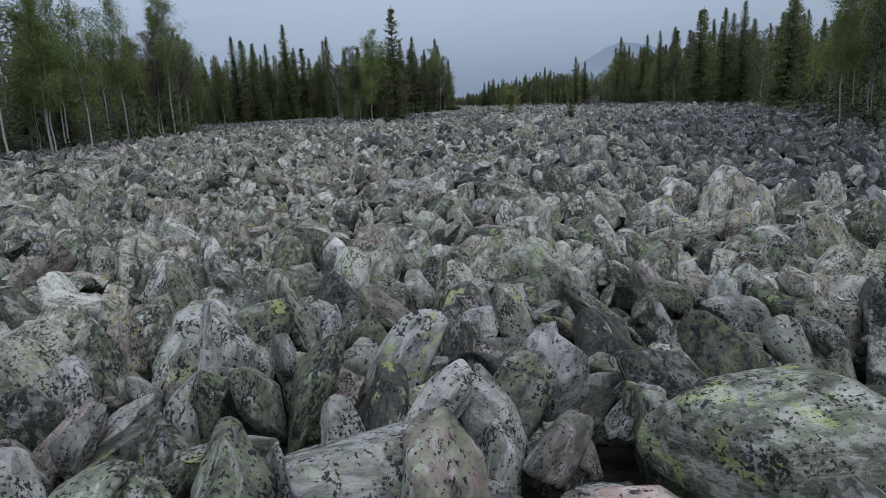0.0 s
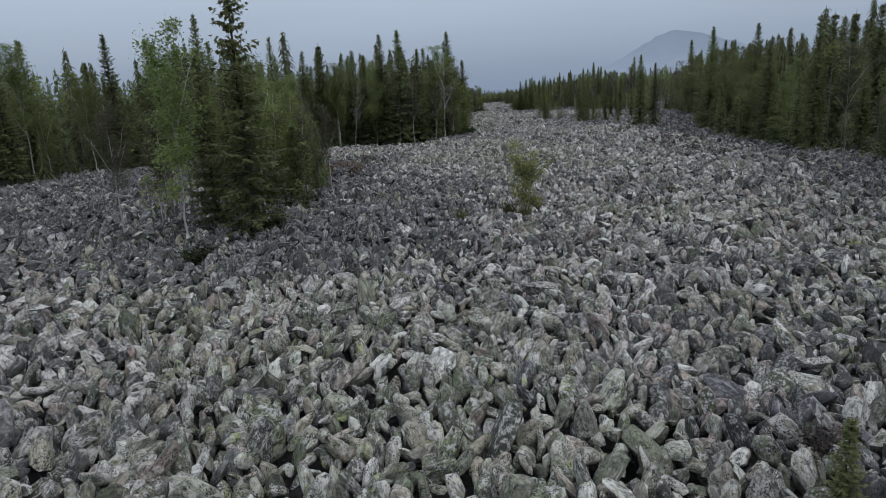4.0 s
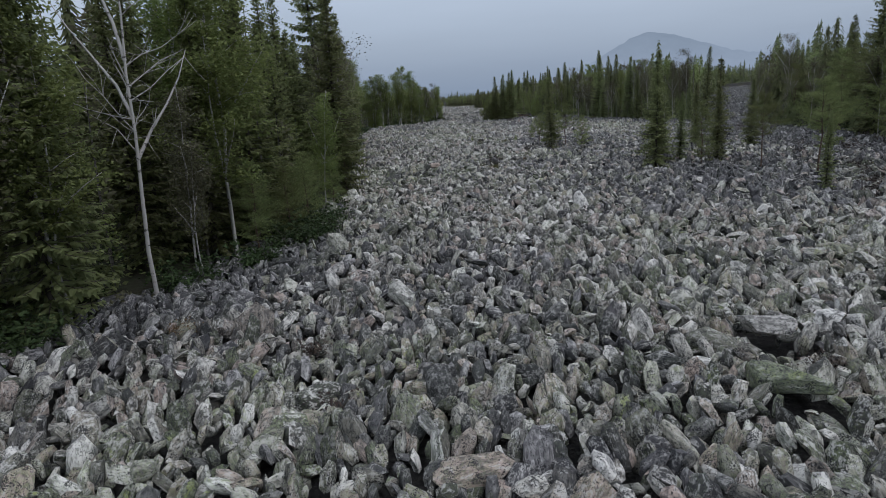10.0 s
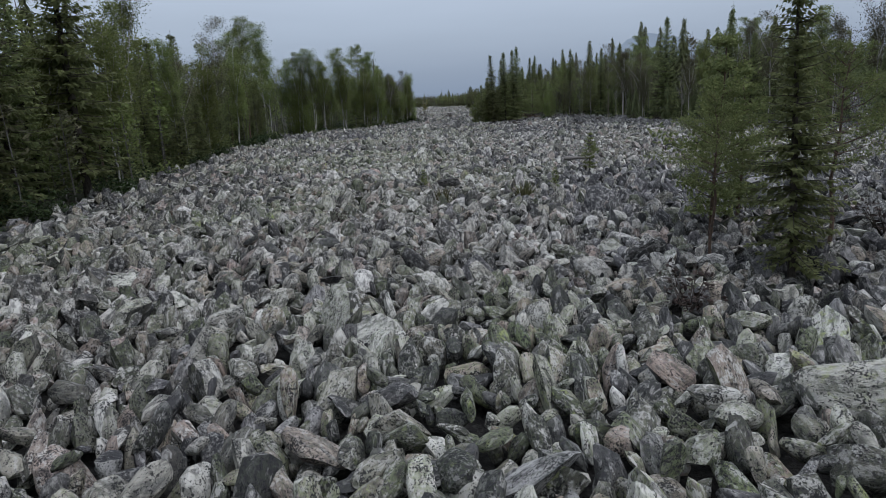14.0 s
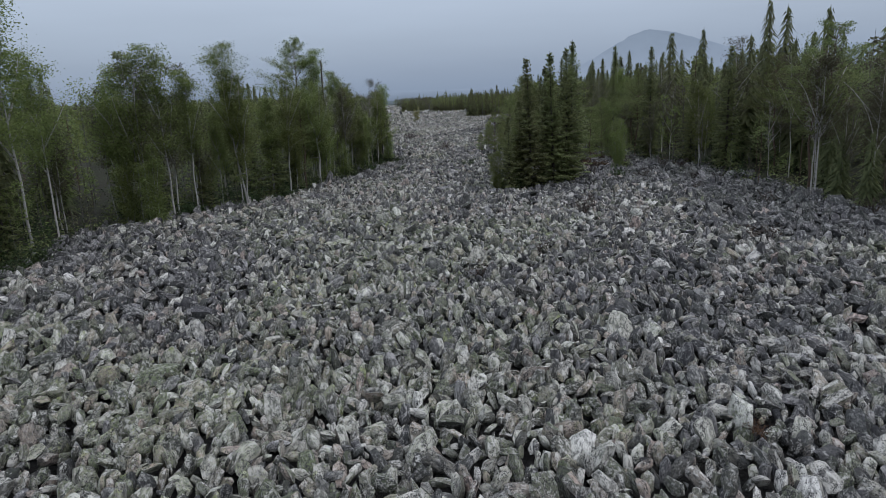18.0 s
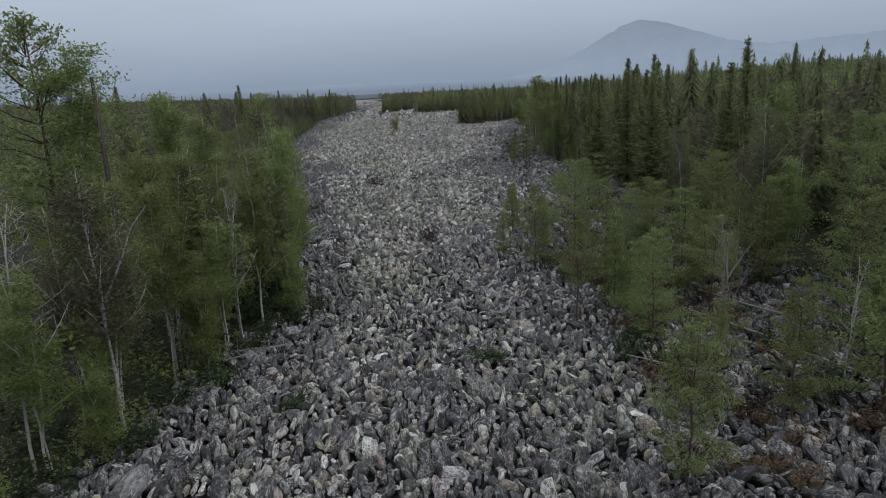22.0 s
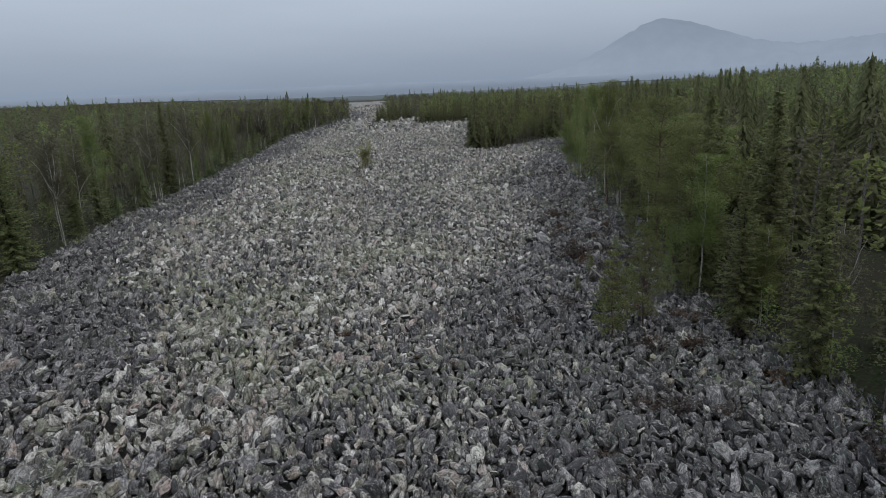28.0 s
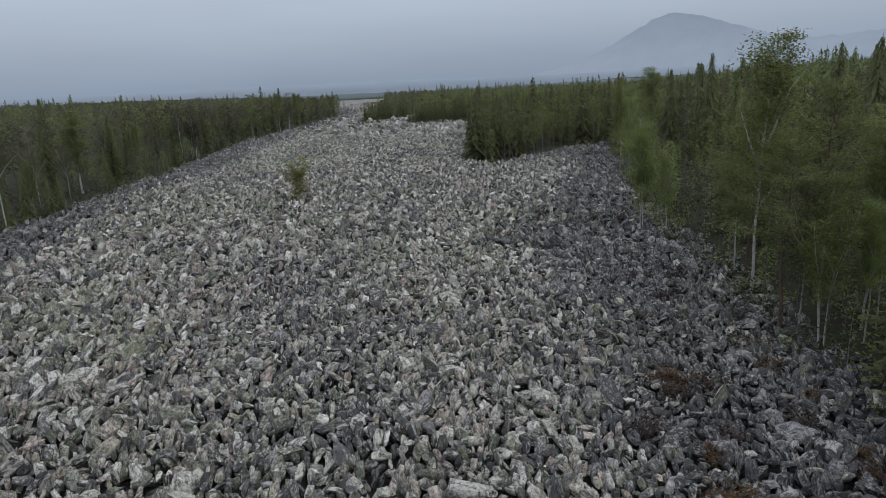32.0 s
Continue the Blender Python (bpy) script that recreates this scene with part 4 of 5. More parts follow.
# the depth of the woods and the far woods
KINDS = [[low_tree("spruce", s) for s in (1, 2, 3)], [low_tree("birch", s) for s in (4, 5, 6)], [low_tree("birch", s) for s in (7, 8)], [low_tree("pine", s) for s in (9, 10)]]
MIDDLE, PLAIN = ([[low_tree("spruce", s, k) for s in (1, 2, 3)], [low_tree("birch", s, k) for s in (4, 5, 6)], [low_tree("birch", s, k) for s in (7, 8)], [low_tree("pine", s, k) for s in (9, 10)]] for k in (1, 2))
LOWMATS = [SHADED_SPRUCE, BARK_DARK, BIRCH, BARK_SLIM, BUDS, BARK_SLIM, PINE, BARK_PINE]


def scatter(x0, x1, y0, y1, gap, keep):
    xs, ys = np.meshgrid(np.arange(x0, x1, gap), np.arange(y0, y1, gap))
    xs = (xs + RNG.uniform(-0.45, 0.45, xs.shape) * gap).ravel()
    ys = (ys + RNG.uniform(-0.45, 0.45, ys.shape) * gap).ravel()
    ok = keep(xs, ys)
    return xs[ok], ys[ok]


def forest_spots(xs, ys):
    r = RNG.random(len(xs))
    left = xs < 0
    patch = np.sin(xs * 0.045 + 1.0) * np.sin(ys * 0.037) + 0.35 * np.sin(xs * 0.13) * np.sin(ys * 0.11)
    k = np.where(r < 0.38 - 0.25 * patch, 0, np.where(r < 0.75, 1, np.where(r < 0.9, 2, 3)))
    k = np.where(left & (ys > 400) & (r > 0.36), 2, k)
    k = np.where(left & (ys > 225) & (k == 0) & (RNG.random(len(xs)) < 0.6), 1, k)
    k = np.where((~left) & (ys > 430) & (ys < 620), np.where(r < 0.40, 0, np.where(r < 0.66, 1, np.where(r < 0.9, 2, 3))), k)
    k = np.where((~left) & (ys > 130) & (ys < 430), np.where(r < 0.5, 0, np.where(r < 0.78, 2, np.where(r < 0.9, 3, 1))), k)
    k = np.where(left & (ys < 132), np.where(r < 0.16, 0, np.where(r < 0.5, 1, 2)), k)
    k = np.where((ys > 132) & (ys < 225) & (RNG.random(len(xs)) < 0.65), 0, k)
    h = RNG.uniform(7.5, 13.5, len(xs)) * np.where(k == 0, RNG.uniform(0.8, 1.35, len(xs)), 1.0) * np.where((ys > 90) & (ys < 322) & left, 1.2, np.where((ys > 322) & (ys < 430) & left, 0.9, np.where((ys > 316) & (ys < 372), 1.18, 1.0)))
    return np.stack([xs, ys, h, k], -1)


def off_path(s, far):
    """No plain spruces close to the path: budding and leafy birches fill in there."""
    near = (s[:, 3] == 0) & (np.abs(s[:, 0] - np.interp(s[:, 1], PY, PX)) < far)
    s[:, 3] = np.where(near, np.where(RNG.random(len(s)) < 0.55, 2, 1), s[:, 3])
    return s


def deep(x, y, lo, hi):
    d = np.min([np.maximum(left_edge(y + s) - x, x - right_edge(y + s)) for s in (-16, -8, 0, 8, 16)], 0)
    d = np.where(in_wood(x, y), np.maximum(d, 0.9), d)
    return in_wood(x, y) & (d > lo) & (d < hi)


xs, ys = scatter(-110, 130, -20, 640, 3.7, lambda x, y: deep(x, y, 6, 22) | (deep(x, y, 21, 36) & (x > 20) & (y > 380) & (y < 560)))
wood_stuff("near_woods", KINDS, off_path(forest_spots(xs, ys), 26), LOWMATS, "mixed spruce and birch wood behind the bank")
xs, ys = scatter(-110, 130, -20, 600, 3.0, lambda x, y: deep(x, y, 0.8, 8))
s = forest_spots(xs, ys)
s[:, 2] *= RNG.uniform(0.25, 0.6, len(s))
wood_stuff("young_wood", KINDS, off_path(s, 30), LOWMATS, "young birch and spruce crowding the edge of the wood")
xs, ys = scatter(-220, 280, 0, 760, 6.4, lambda x, y: deep(x, y, 22, 150) & ~((x > 20) & (y > 380) & (y < 560) & deep(x, y, 0, 36)))
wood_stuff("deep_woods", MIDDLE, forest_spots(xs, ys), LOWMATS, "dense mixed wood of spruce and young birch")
xs, ys = scatter(-380, 460, 640, 1250, 8.8, lambda x, y: deep(x, y, 0, 420))
s = forest_spots(xs, ys)
s[:, 2] *= 0.95
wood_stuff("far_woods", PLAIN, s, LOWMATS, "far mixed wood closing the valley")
xs, ys = scatter(-130, 30, 600, 860, 4.6, lambda x, y: (x < left_edge(y)) & (x > left_edge(y) - 26))
wood_stuff("far_bank_woods", MIDDLE, forest_spots(xs, ys), LOWMATS, "dark mixed wood along the far bank")
xs, ys = scatter(-30, 130, 550, 800, 2.9, lambda x, y: in_poly(x, y, ISLANDS[0]) | in_poly(x, y, ISLANDS[1]) | in_poly(x, y, ISLANDS[2]) | in_poly(x, y, ISLANDS[3]))
s = forest_spots(xs, ys)
pick = RNG.random(len(s))
s[:, 3] = np.where(pick < 0.5, 0, np.where(pick < 0.86, 1, 3))
s[:, 2] *= RNG.uniform(0.7, 1.0, len(s)) * np.where(s[:, 1] > 680, 0.78, 1.0)
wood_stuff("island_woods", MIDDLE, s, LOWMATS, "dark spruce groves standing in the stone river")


# undergrowth along the edge of the wood
rng = np.random.default_rng(9)
under, slot = [], []
for line, side in ((LEFT, -1), (RIGHT, 1)):
    for (ax, ay), (bx, by) in zip(line, line[1:]):
        if ay < -30 or ay > 600:
            continue
        length = math.hypot(bx - ax, by - ay)
        for k in range(int(length / (0.15 if side < 0 and 225 < ay < 400 else 0.36))):
            u, d = rng.random(), rng.uniform(-0.4, 7) * (1 if side < 0 else -1)
            x, y = ax + (bx - ax) * u - (by - ay) / length * d, ay + (by - ay) * u + (bx - ax) / length * d
            if not in_wood(x, y):
                continue
            h, m = rng.uniform(0.5, 3.4) * (0.4 + abs(d) / 6), 48
            c = rng.normal(0, 1, (m, 3)) * (0.45, 0.45, 0.33 * h) + (x, y, float(ground_z(x, y)) + 0.5 * h)
            v, t = leaf_quads(c, 0.12, rng)
            under.append((v, t))
            slot.append(np.full(len(t), rng.choice(4, p=(0.60, 0.26, 0.08, 0.06))))
tagged(tri_object("undergrowth", *joined(under), [MOSS, SPRUCE, BIRCH, BUDS], np.concatenate(slot)), "tangled low undergrowth along the edge of the wood", "undergrowth", kind="stuff")


# ---- low growth and dead wood on the stones ----
def tuft(name, seed, wide, high, count, mat, label, category, lean=0.5, thick=0.02):
    """A clump of blades or twigs that fan out from one foot."""
    rng = np.random.default_rng(seed)
    parts = []
    for _ in range(count):
        a, r = rng.uniform(0, 6.28), rng.uniform(0, 1) ** 0.7
        foot = np.array([math.cos(a) * r * wide * 0.5, math.sin(a) * r * wide * 0.5, -0.1])
        w = np.array([math.cos(a) * lean * r + rng.normal(0, 0.2), math.sin(a) * lean * r + rng.normal(0, 0.2), 1])
        h = high * rng.uniform(0.5, 1.1)
        s = np.array([-math.sin(a), math.cos(a), 0]) * thick
        m = foot + w * h * 0.55
        e = foot + w * h + np.array([w[0], w[1], -0.5]) * h * 0.15
        parts.append((np.array([foot - s, foot + s, m + s * 0.8, m - s * 0.8, e]), np.array([(0, 1, 2), (0, 2, 3), (3, 2, 4)])))
    ob = tri_object(name, *joined(parts), [mat])
    return tagged(ob, label, category)


def shrub(name, seed, wide, high, count, mat, label, size=0.06):
    """A low rounded bush: forked twigs with small leaves round them."""
    rng = np.random.default_rng(seed)
    root = tagged(new(name), label, "shrub")
    twigs, c = [], []
    for _ in range(14):
        a = rng.uniform(0, 6.28)
        t = bent(rng, (0, 0, -0.1), (math.cos(a) * 0.9 * wide, math.sin(a) * 0.9 * wide, high), math.hypot(wide * 0.6, high) * rng.uniform(0.6, 1), 4, 0.15)
        twigs.append(tube(t, [0.018, 0.012, 0.008, 0.004], 3))
        c.append(t[rng.integers(1, 4, count // 14)] + rng.normal(0, 0.14 * wide, (count // 14, 3)) * (1, 1, 0.7))
    tri_object("twig_frame", *joined(twigs), [BARK_DARK], parent=root)
    tri_object("foliage", *leaf_quads(np.concatenate(c), size, rng), [mat], parent=root)
    return root


HEATHS = [shrub("heath_shrub", 1, 0.9, 0.7, 220, HEATH, "low brown leafless heath shrub between boulders"), shrub("heath_shrub", 2, 0.7, 0.9, 180, HEATH, "thin brown twiggy shrub between boulders")]
GREENS = [shrub("juniper_shrub", 3, 1.2, 0.8, 900, MOSS, "low dark green juniper bush on the stones"), shrub("juniper_shrub", 4, 0.8, 0.6, 600, MOSS, "small green bush growing among boulders")]
RUSTS = [shrub("bilberry_shrub", 8, 1.0, 0.45, 420, RUST, "low rust-brown bilberry mat over the stones", 0.05), shrub("bilberry_shrub", 9, 0.8, 0.4, 320, RUST, "low rust-brown bilberry mat over the stones", 0.05)]
TUFTS = [tuft("grass_tuft", 5, 0.7, 0.8, 130, GRASS, "tuft of dry yellowish grass among boulders", "grass"), tuft("grass_tuft", 6, 0.5, 0.6, 80, GRASS, "small tuft of dry grass among boulders", "grass")]


def put(pool, x, y, k=1.0):
    ob = pool[RNG.integers(0, len(pool))]
    m = Matrix.Translation((x, y, float(ground_z(x, y)) + (0.2 if pool is RUSTS else 0.02))) @ Matrix.Rotation(RNG.uniform(0, 6.28), 4, "Z")
    if ob.name in FIRST:
        got = copy_thing(ob, m)
    else:
        FIRST.add(ob.name)
        ob.matrix_basis = m
        got = ob
    got.scale = (k, k, k)
    return got


for x, y, k in ((10.2, 82.5, 1.5), (9.0, 79.5, 1.3), (9.9, 78.8, 1.5), (10.8, 80.2, 1.2), (15.4, 198.5, 1.3), (15.8, 199.8, 1.0), (14.5, 201, 0.9), (3, 80, 1.0), (6, 78, 1.1), (20, 84, 1.0), (15.2, 231.5, 1.2), (19.2, 232, 1.1)):
    put(TUFTS, x, y, k)
LOWER_HEATHS = [(12.5, 30, 1.0), (13.4, 31, 1.2), (17.5, 37, 0.9), (15, 40, 0.8), (14, 52, 0.9), (12, 70, 0.8), (21, 88, 1.2), (-14, 92, 1.6), (-12, 97, 1.8), (-16, 99, 1.7), (-9, 101, 1.4), (7.4, 134, 0.9), (8.2, 136, 1.1), (6.5, 137.5, 1.0), (30, 150, 1.3), (33, 156, 1.4), (35, 166, 1.5), (36.5, 200, 1.5), (15.9, 202.6, 1.0), (15.6, 203.6, 1.3), (16.2, 204.5, 1.2), (40, 205, 1.5), (20.8, 215.5, 1.2), (28.5, 221, 1.4), (17, 296, 1.3), (21, 300, 1.1), (27.5, 318, 1.2), (31.5, 335, 1.6), (33, 341, 1.5), (37, 342, 1.7)]
MIDDLE_HEATHS = [(14.8, 378.5, 2.0), (14.6, 379.2, 1.6), (6.6, 416, 1.8), (5.5, 417, 2.2), (22, 420, 1.2), (37.5, 448, 1.3), (36, 452, 1.4), (33, 470, 1.1), (36.8, 478, 1.5), (35, 486, 1.3), (37.5, 492, 1.2)]
for x, y, k in LOWER_HEATHS + MIDDLE_HEATHS:
    put(HEATHS, x, y, k)
for _ in range(70):
    y = RNG.uniform(300, 520)
    put(HEATHS, float(right_edge(y)) - RNG.uniform(0.5, 14), y, RNG.uniform(0.8, 1.7))
for _ in range(40):
    y = RNG.uniform(100, 250)
    put(HEATHS, float(right_edge(y)) - RNG.uniform(0.5, 14), y, RNG.uniform(0.9, 1.8))
for _ in range(20):
    put(RUSTS if RNG.random() < 0.4 else HEATHS, RNG.uniform(-22, -5), RNG.uniform(102, 124), RNG.uniform(1.0, 2.0))
for _ in range(40):
    put(HEATHS, RNG.uniform(-9, 24), RNG.uniform(95, 500), RNG.uniform(0.5, 0.9))
LOWER_GREENS = [(-7, 70, 1.6), (-5.5, 78, 1.5), (-6, 88, 1.6), (-26, 135, 1.6), (-18, 146, 1.5), (-6, 147, 1.6), (-3.5, 148.5, 1.8), (-1.5, 154, 1.7), (0.8, 161, 1.6), (2.4, 172, 1.5), (-3.6, 215, 1.5), (-4.6, 222, 1.6), (-9.5, 266, 1.6), (-11.5, 290, 1.4), (-8.5, 319.5, 1.6), (-4.8, 327.5, 1.5), (27, 331, 1.8), (21.5, 327.4, 1.7), (34, 333.5, 1.7), (24, 329, 1.6), (9, 348, 0.9), (33, 352, 1.5), (25, 352, 1.5), (18, 352, 1.0), (5.5, 359, 1.8), (7.2, 361.5, 1.5), (29, 362, 1.6), (2.5, 377.5, 1.5)]
MIDDLE_GREENS = [(0.5, 398, 1.4), (30, 440, 1.5), (41, 462, 1.3), (40, 500, 1.4)]
for x, y, k in LOWER_GREENS + MIDDLE_GREENS:
    put(GREENS, x, y, k)


for _ in range(110):
    put(RUSTS, RNG.uniform(25.5, 38.5), RNG.uniform(341, 380), RNG.uniform(0.8, 1.8))
for _ in range(70):
    put(RUSTS if RNG.random() < 0.6 else HEATHS, RNG.uniform(30, 40), RNG.uniform(425, 476), RNG.uniform(0.7, 1.5))
for _ in range(30):
    put(RUSTS, RNG.uniform(-6, 26), RNG.uniform(95, 500), RNG.uniform(0.4, 0.7))
for x, y, k in ((30.1, 455.3, 2.6), (30.8, 454.6, 2.0), (26, 313, 1.8)):
    put(HEATHS, x, y, k)
for _ in range(10):
    put(RUSTS, RNG.uniform(-12, -7), RNG.uniform(95, 113), RNG.uniform(1.3, 2.2))
for _ in range(40):
    y = RNG.uniform(226, 372)
    put(GREENS, float(left_edge(y)) + RNG.uniform(-1.6, 0.8), y, RNG.uniform(1.0, 2.0))
for _ in range(16):
    put(GREENS, RNG.uniform(23, 38), RNG.uniform(345, 372), RNG.uniform(0.9, 1.7))
for _ in range(8):
    put(GREENS, RNG.uniform(1.5, 5.5), RNG.uniform(359, 366), RNG.uniform(1.2, 1.9))


def fallen_log(x, y, length, yaw, r, mat, label, branches=3, dz=0.3):
    rng = np.random.default_rng(int(x * 7 + y))
    root = tagged(new("fallen_log"), label, "log")
    p = bent(rng, (0, 0, 0), (1, 0, 0.03), length, 6, 0.03)
    tri_object("stem", *tube(p, np.linspace(r, r * 0.45, 6), 7), [mat], smooth=True, parent=root)
    b = [tube(bent(rng, p[rng.integers(1, 5)], rng.normal(0, 1, 3) + (0.6, 0, 0.6), rng.uniform(0.4, 1.0), 4, 0.2), [r * 0.3, r * 0.2, r * 0.12, 0.006], 4) for _ in range(branches)]
    tagged(tri_object("branching", *joined(b), [mat], smooth=True, parent=root), kind="stuff")
    root.matrix_basis = pose(x, y, float(ground_z(x, y)) + dz, 0, -3, yaw)


stump = make_tree("dead_snag", tube([(0, 0, -0.4), (0.05, 0, 1.2), (0.2, 0.1, 2.4), (0.5, 0.1, 3.6)], [0.17, 0.13, 0.10, 0.05], 7), [tube(bent(rng, (0.1, 0, z), (math.cos(a), math.sin(a), 0.2), 0.5, 3), [0.03, 0.02, 0.008], 4) for z, a in ((1.5, 1), (2.2, 4))], [], WOOD_GREY, None, "pale barkless broken trunk leaning over the stones", "dead tree")
stump.matrix_basis = pose(28.7, 365.3, float(ground_z(28.7, 365.3)))
fallen_log(33.5, 352, 6, 130, 0.09, WOOD_GREY, "thin grey fallen stem among the pines", 4)
fallen_log(29, 348, 5, 150, 0.07, WOOD_GREY, "thin grey fallen stem among the pines", 4)
fallen_log(35.5, 346, 6.5, 120, 0.08, WOOD_GREY, "thin grey fallen stem among the pines", 5)
fallen_log(30.5, 361.5, 5, 135, 0.08, WOOD_GREY, "thin grey fallen stem among the pines", 4)
fallen_log(28, 357, 4, 100, 0.07, WOOD_GREY, "thin grey fallen stem among the pines", 5)
fallen_log(31.2, 446, 4.5, 95, 0.08, WOOD_GREY, "thin pale fallen stem beside young pines", 3, 0.6)
fallen_log(36, 355, 6, 140, 0.08, WOOD_GREY, "thin grey fallen stem among the pines", 5)
fallen_log(22, 18, 7, 12, 0.07, WOOD_GREY, "grey fallen stem lying at the wood's edge", 4, 0.6)
fallen_log(23.3, 246.2, 2.5, -30, 0.13, WOOD_GREY, "weathered grey log lying across the boulders", 2)
fallen_log(-7, 152, 4, 25, 0.07, WOOD_GREY, "thin fallen stem under the spruces", 3, 0.4)
fallen_log(3.5, 352.5, 4.0, 20, 0.05, WOOD_GREY, "heap of thin grey fallen branches on the stones", 8)
fallen_log(2.8, 353.5, 4.4, 12, 0.05, WOOD_GREY, "heap of thin grey fallen branches on the stones", 8)
fallen_log(-7.6, 93.2, 2.6, 15, 0.06, WOOD_GREY, "bleached fallen branch on the stones", 6)

# thin white stems in front of the left wood
for pool, x, y, h, lean in ((BARE[0], -0.2, 343.6, 11, 3), (BUDDED[0], -1.0, 339.6, 8.5, -1), (FORKED, 0.6, 363, 10, 6), (BIRCHES[0], 1.2, 347.6, 11, 4), (BUDDED[2], 0.2, 346.4, 10, 3), (BARE[1], 2.6, 363.6, 10, 2), (FORKED, 0.6, 355.6, 10.5, 8), (BIRCHES[3], 1.8, 352.4, 11.5, 3), (BIRCHES[3], -4.4, 324.6, 15.5, 6), (BIRCHES[0], -11.8, 318.4, 14.5, 4), (BUDDED[0], -9.0, 319.4, 11.5, 1), (BUDDED[2], -15, 320, 12, 4), (BIRCHES[0], -0.2, 338.6, 11.5, 5), (BARE[0], 0.6, 349, 9.5, 5), (BUDDED[1], 1.6, 357.6, 10, 2)):
    tree = plant(pool, x, y, h, turn=0.6 * x, group="white-stemmed birches at the front of the woods")
    tree.rotation_euler[1] += radians(lean)
# dark spruces between them
for x, y, h in ((-3.4, 331.5, 10.5), (-5.0, 329.5, 9.0), (-2.0, 335, 9.0), (-7.5, 257, 6.5), (-9.2, 266, 6.0), (-10.8, 276, 6.5), (-11.6, 286, 6.0), (-7.8, 322, 7.0)):
    plant(SPRUCES, x, y, h, group="spruces along the stone river")
# young pines and low bushes where the left bank juts out
for x, y, h in ((2.2, 166.4, 4.4), (3.2, 168.8, 4.0), (3.6, 171.2, 4.2), (2.9, 174.0, 3.8)):
    plant(PINES[0], x, y, h, group="pines growing on the stones")
for x, y, k in ((2.4, 163.5, 1.8), (3.2, 165, 1.6), (3.6, 167, 2.0), (4.2, 168.6, 1.9), (4.6, 170, 1.7), (3.9, 172, 1.9), (4.0, 174.5, 1.4), (3.4, 181, 1.3)):
    put(GREENS, x, y, k)


# ---- the stone river ----
def boxy(v, power):
    return v / (np.abs(v) ** power).sum(1, keepdims=True) ** (1 / power)


def hull_stone(seed, n, power):
    """A broken angular boulder: the hull of n points on a blocky ball."""
    rng = np.random.default_rng(seed)
    p = rng.normal(size=(n * 6, 3))
    p = p / np.linalg.norm(p, axis=1, keepdims=True)
    got = [p[0]]
    for _ in range(n - 1):
        d = np.min([np.linalg.norm(p - g, axis=1) for g in got], 0) * rng.uniform(0.6, 1, len(p))
        got.append(p[np.argmax(d)])
    p = boxy(np.array(got), power)
    bm = bmesh.new()
    for q in p:
        bm.verts.new(q)
    bmesh.ops.convex_hull(bm, input=bm.verts[:])
    bmesh.ops.triangulate(bm, faces=bm.faces[:])
    bmesh.ops.recalc_face_normals(bm, faces=bm.faces[:])
    bm.verts.index_update()
    v = np.array([q.co[:] for q in bm.verts])
    t = np.array([[c.index for c in f.verts] for f in bm.faces])
    bm.free()
    v = v - (v.max(0) + v.min(0)) / 2
    return v / np.abs(v).max(0), t


def cut_stone(seed, level, planes, rough):
    """A water-worn boulder: a ball cut flat by planes at all sides, then roughened."""
    rng = np.random.default_rng(seed)
    bm = bmesh.new()
    bmesh.ops.create_icosphere(bm, subdivisions=level, radius=1.0)
    bm.verts.index_update()
    v = np.array([q.co[:] for q in bm.verts])
    t = np.array([[c.index for c in f.verts] for f in bm.faces])
    bm.free()
    v = boxy(v, 3.0)
    for _ in range(planes):
        d = rng.normal(size=3)
        d /= np.linalg.norm(d)
        over = v @ d - rng.uniform(0.54, 0.88)
        v = v - np.clip(over, 0, None)[:, None] * d * 0.94
    for f, k in ((2.3, 1.0), (5.1, 0.55)):
        p = rng.uniform(0, 6.28, 3)
        v = v * (1 + rough * k * (np.sin(v[:, 0] * f + p[0] + 2 * v[:, 1]) * np.sin(v[:, 1] * f * 1.3 + p[1]) + np.sin(v[:, 2] * f * 1.7 + p[2] + v[:, 0])))[:, None]
    v = v - (v.max(0) + v.min(0)) / 2
    return v / np.abs(v).max(0), t


SHAPES = {"mid": [cut_stone(s, 2, 11, 0.03) for s in range(24)], "far": [hull_stone(s + 50, 13, 2.8) for s in range(40)], "plain": [hull_stone(s + 150, 9, 2.4) for s in range(24)], "near": [cut_stone(s + 90, 4, 13, 0.035) for s in range(20)]}


def turns(rng, n):
    """Random rotations as n 3 x 3 matrices, many of them with the long axis steep."""
    yaw, tilt, roll = rng.uniform(0, 2 * np.pi, n), rng.normal(0, 0.45, n), rng.uniform(0, 2 * np.pi, n)
    stood = rng.random(n) < 0.6
    yaw = np.where(stood, np.pi / 2 + rng.normal(0, 0.8, n), yaw)
    tilt = np.where(stood, -rng.uniform(0.45, 1.35, n), tilt)
    c, s, o, i = np.cos, np.sin, np.zeros(n), np.ones(n)
    rz = np.stack([c(yaw), -s(yaw), o, s(yaw), c(yaw), o, o, o, i], -1).reshape(n, 3, 3)
    ry = np.stack([c(tilt), o, s(tilt), o, i, o, -s(tilt), o, c(tilt)], -1).reshape(n, 3, 3)
    rx = np.stack([i, o, o, o, c(roll), -s(roll), o, s(roll), c(roll)], -1).reshape(n, 3, 3)
    return rz @ ry @ rx


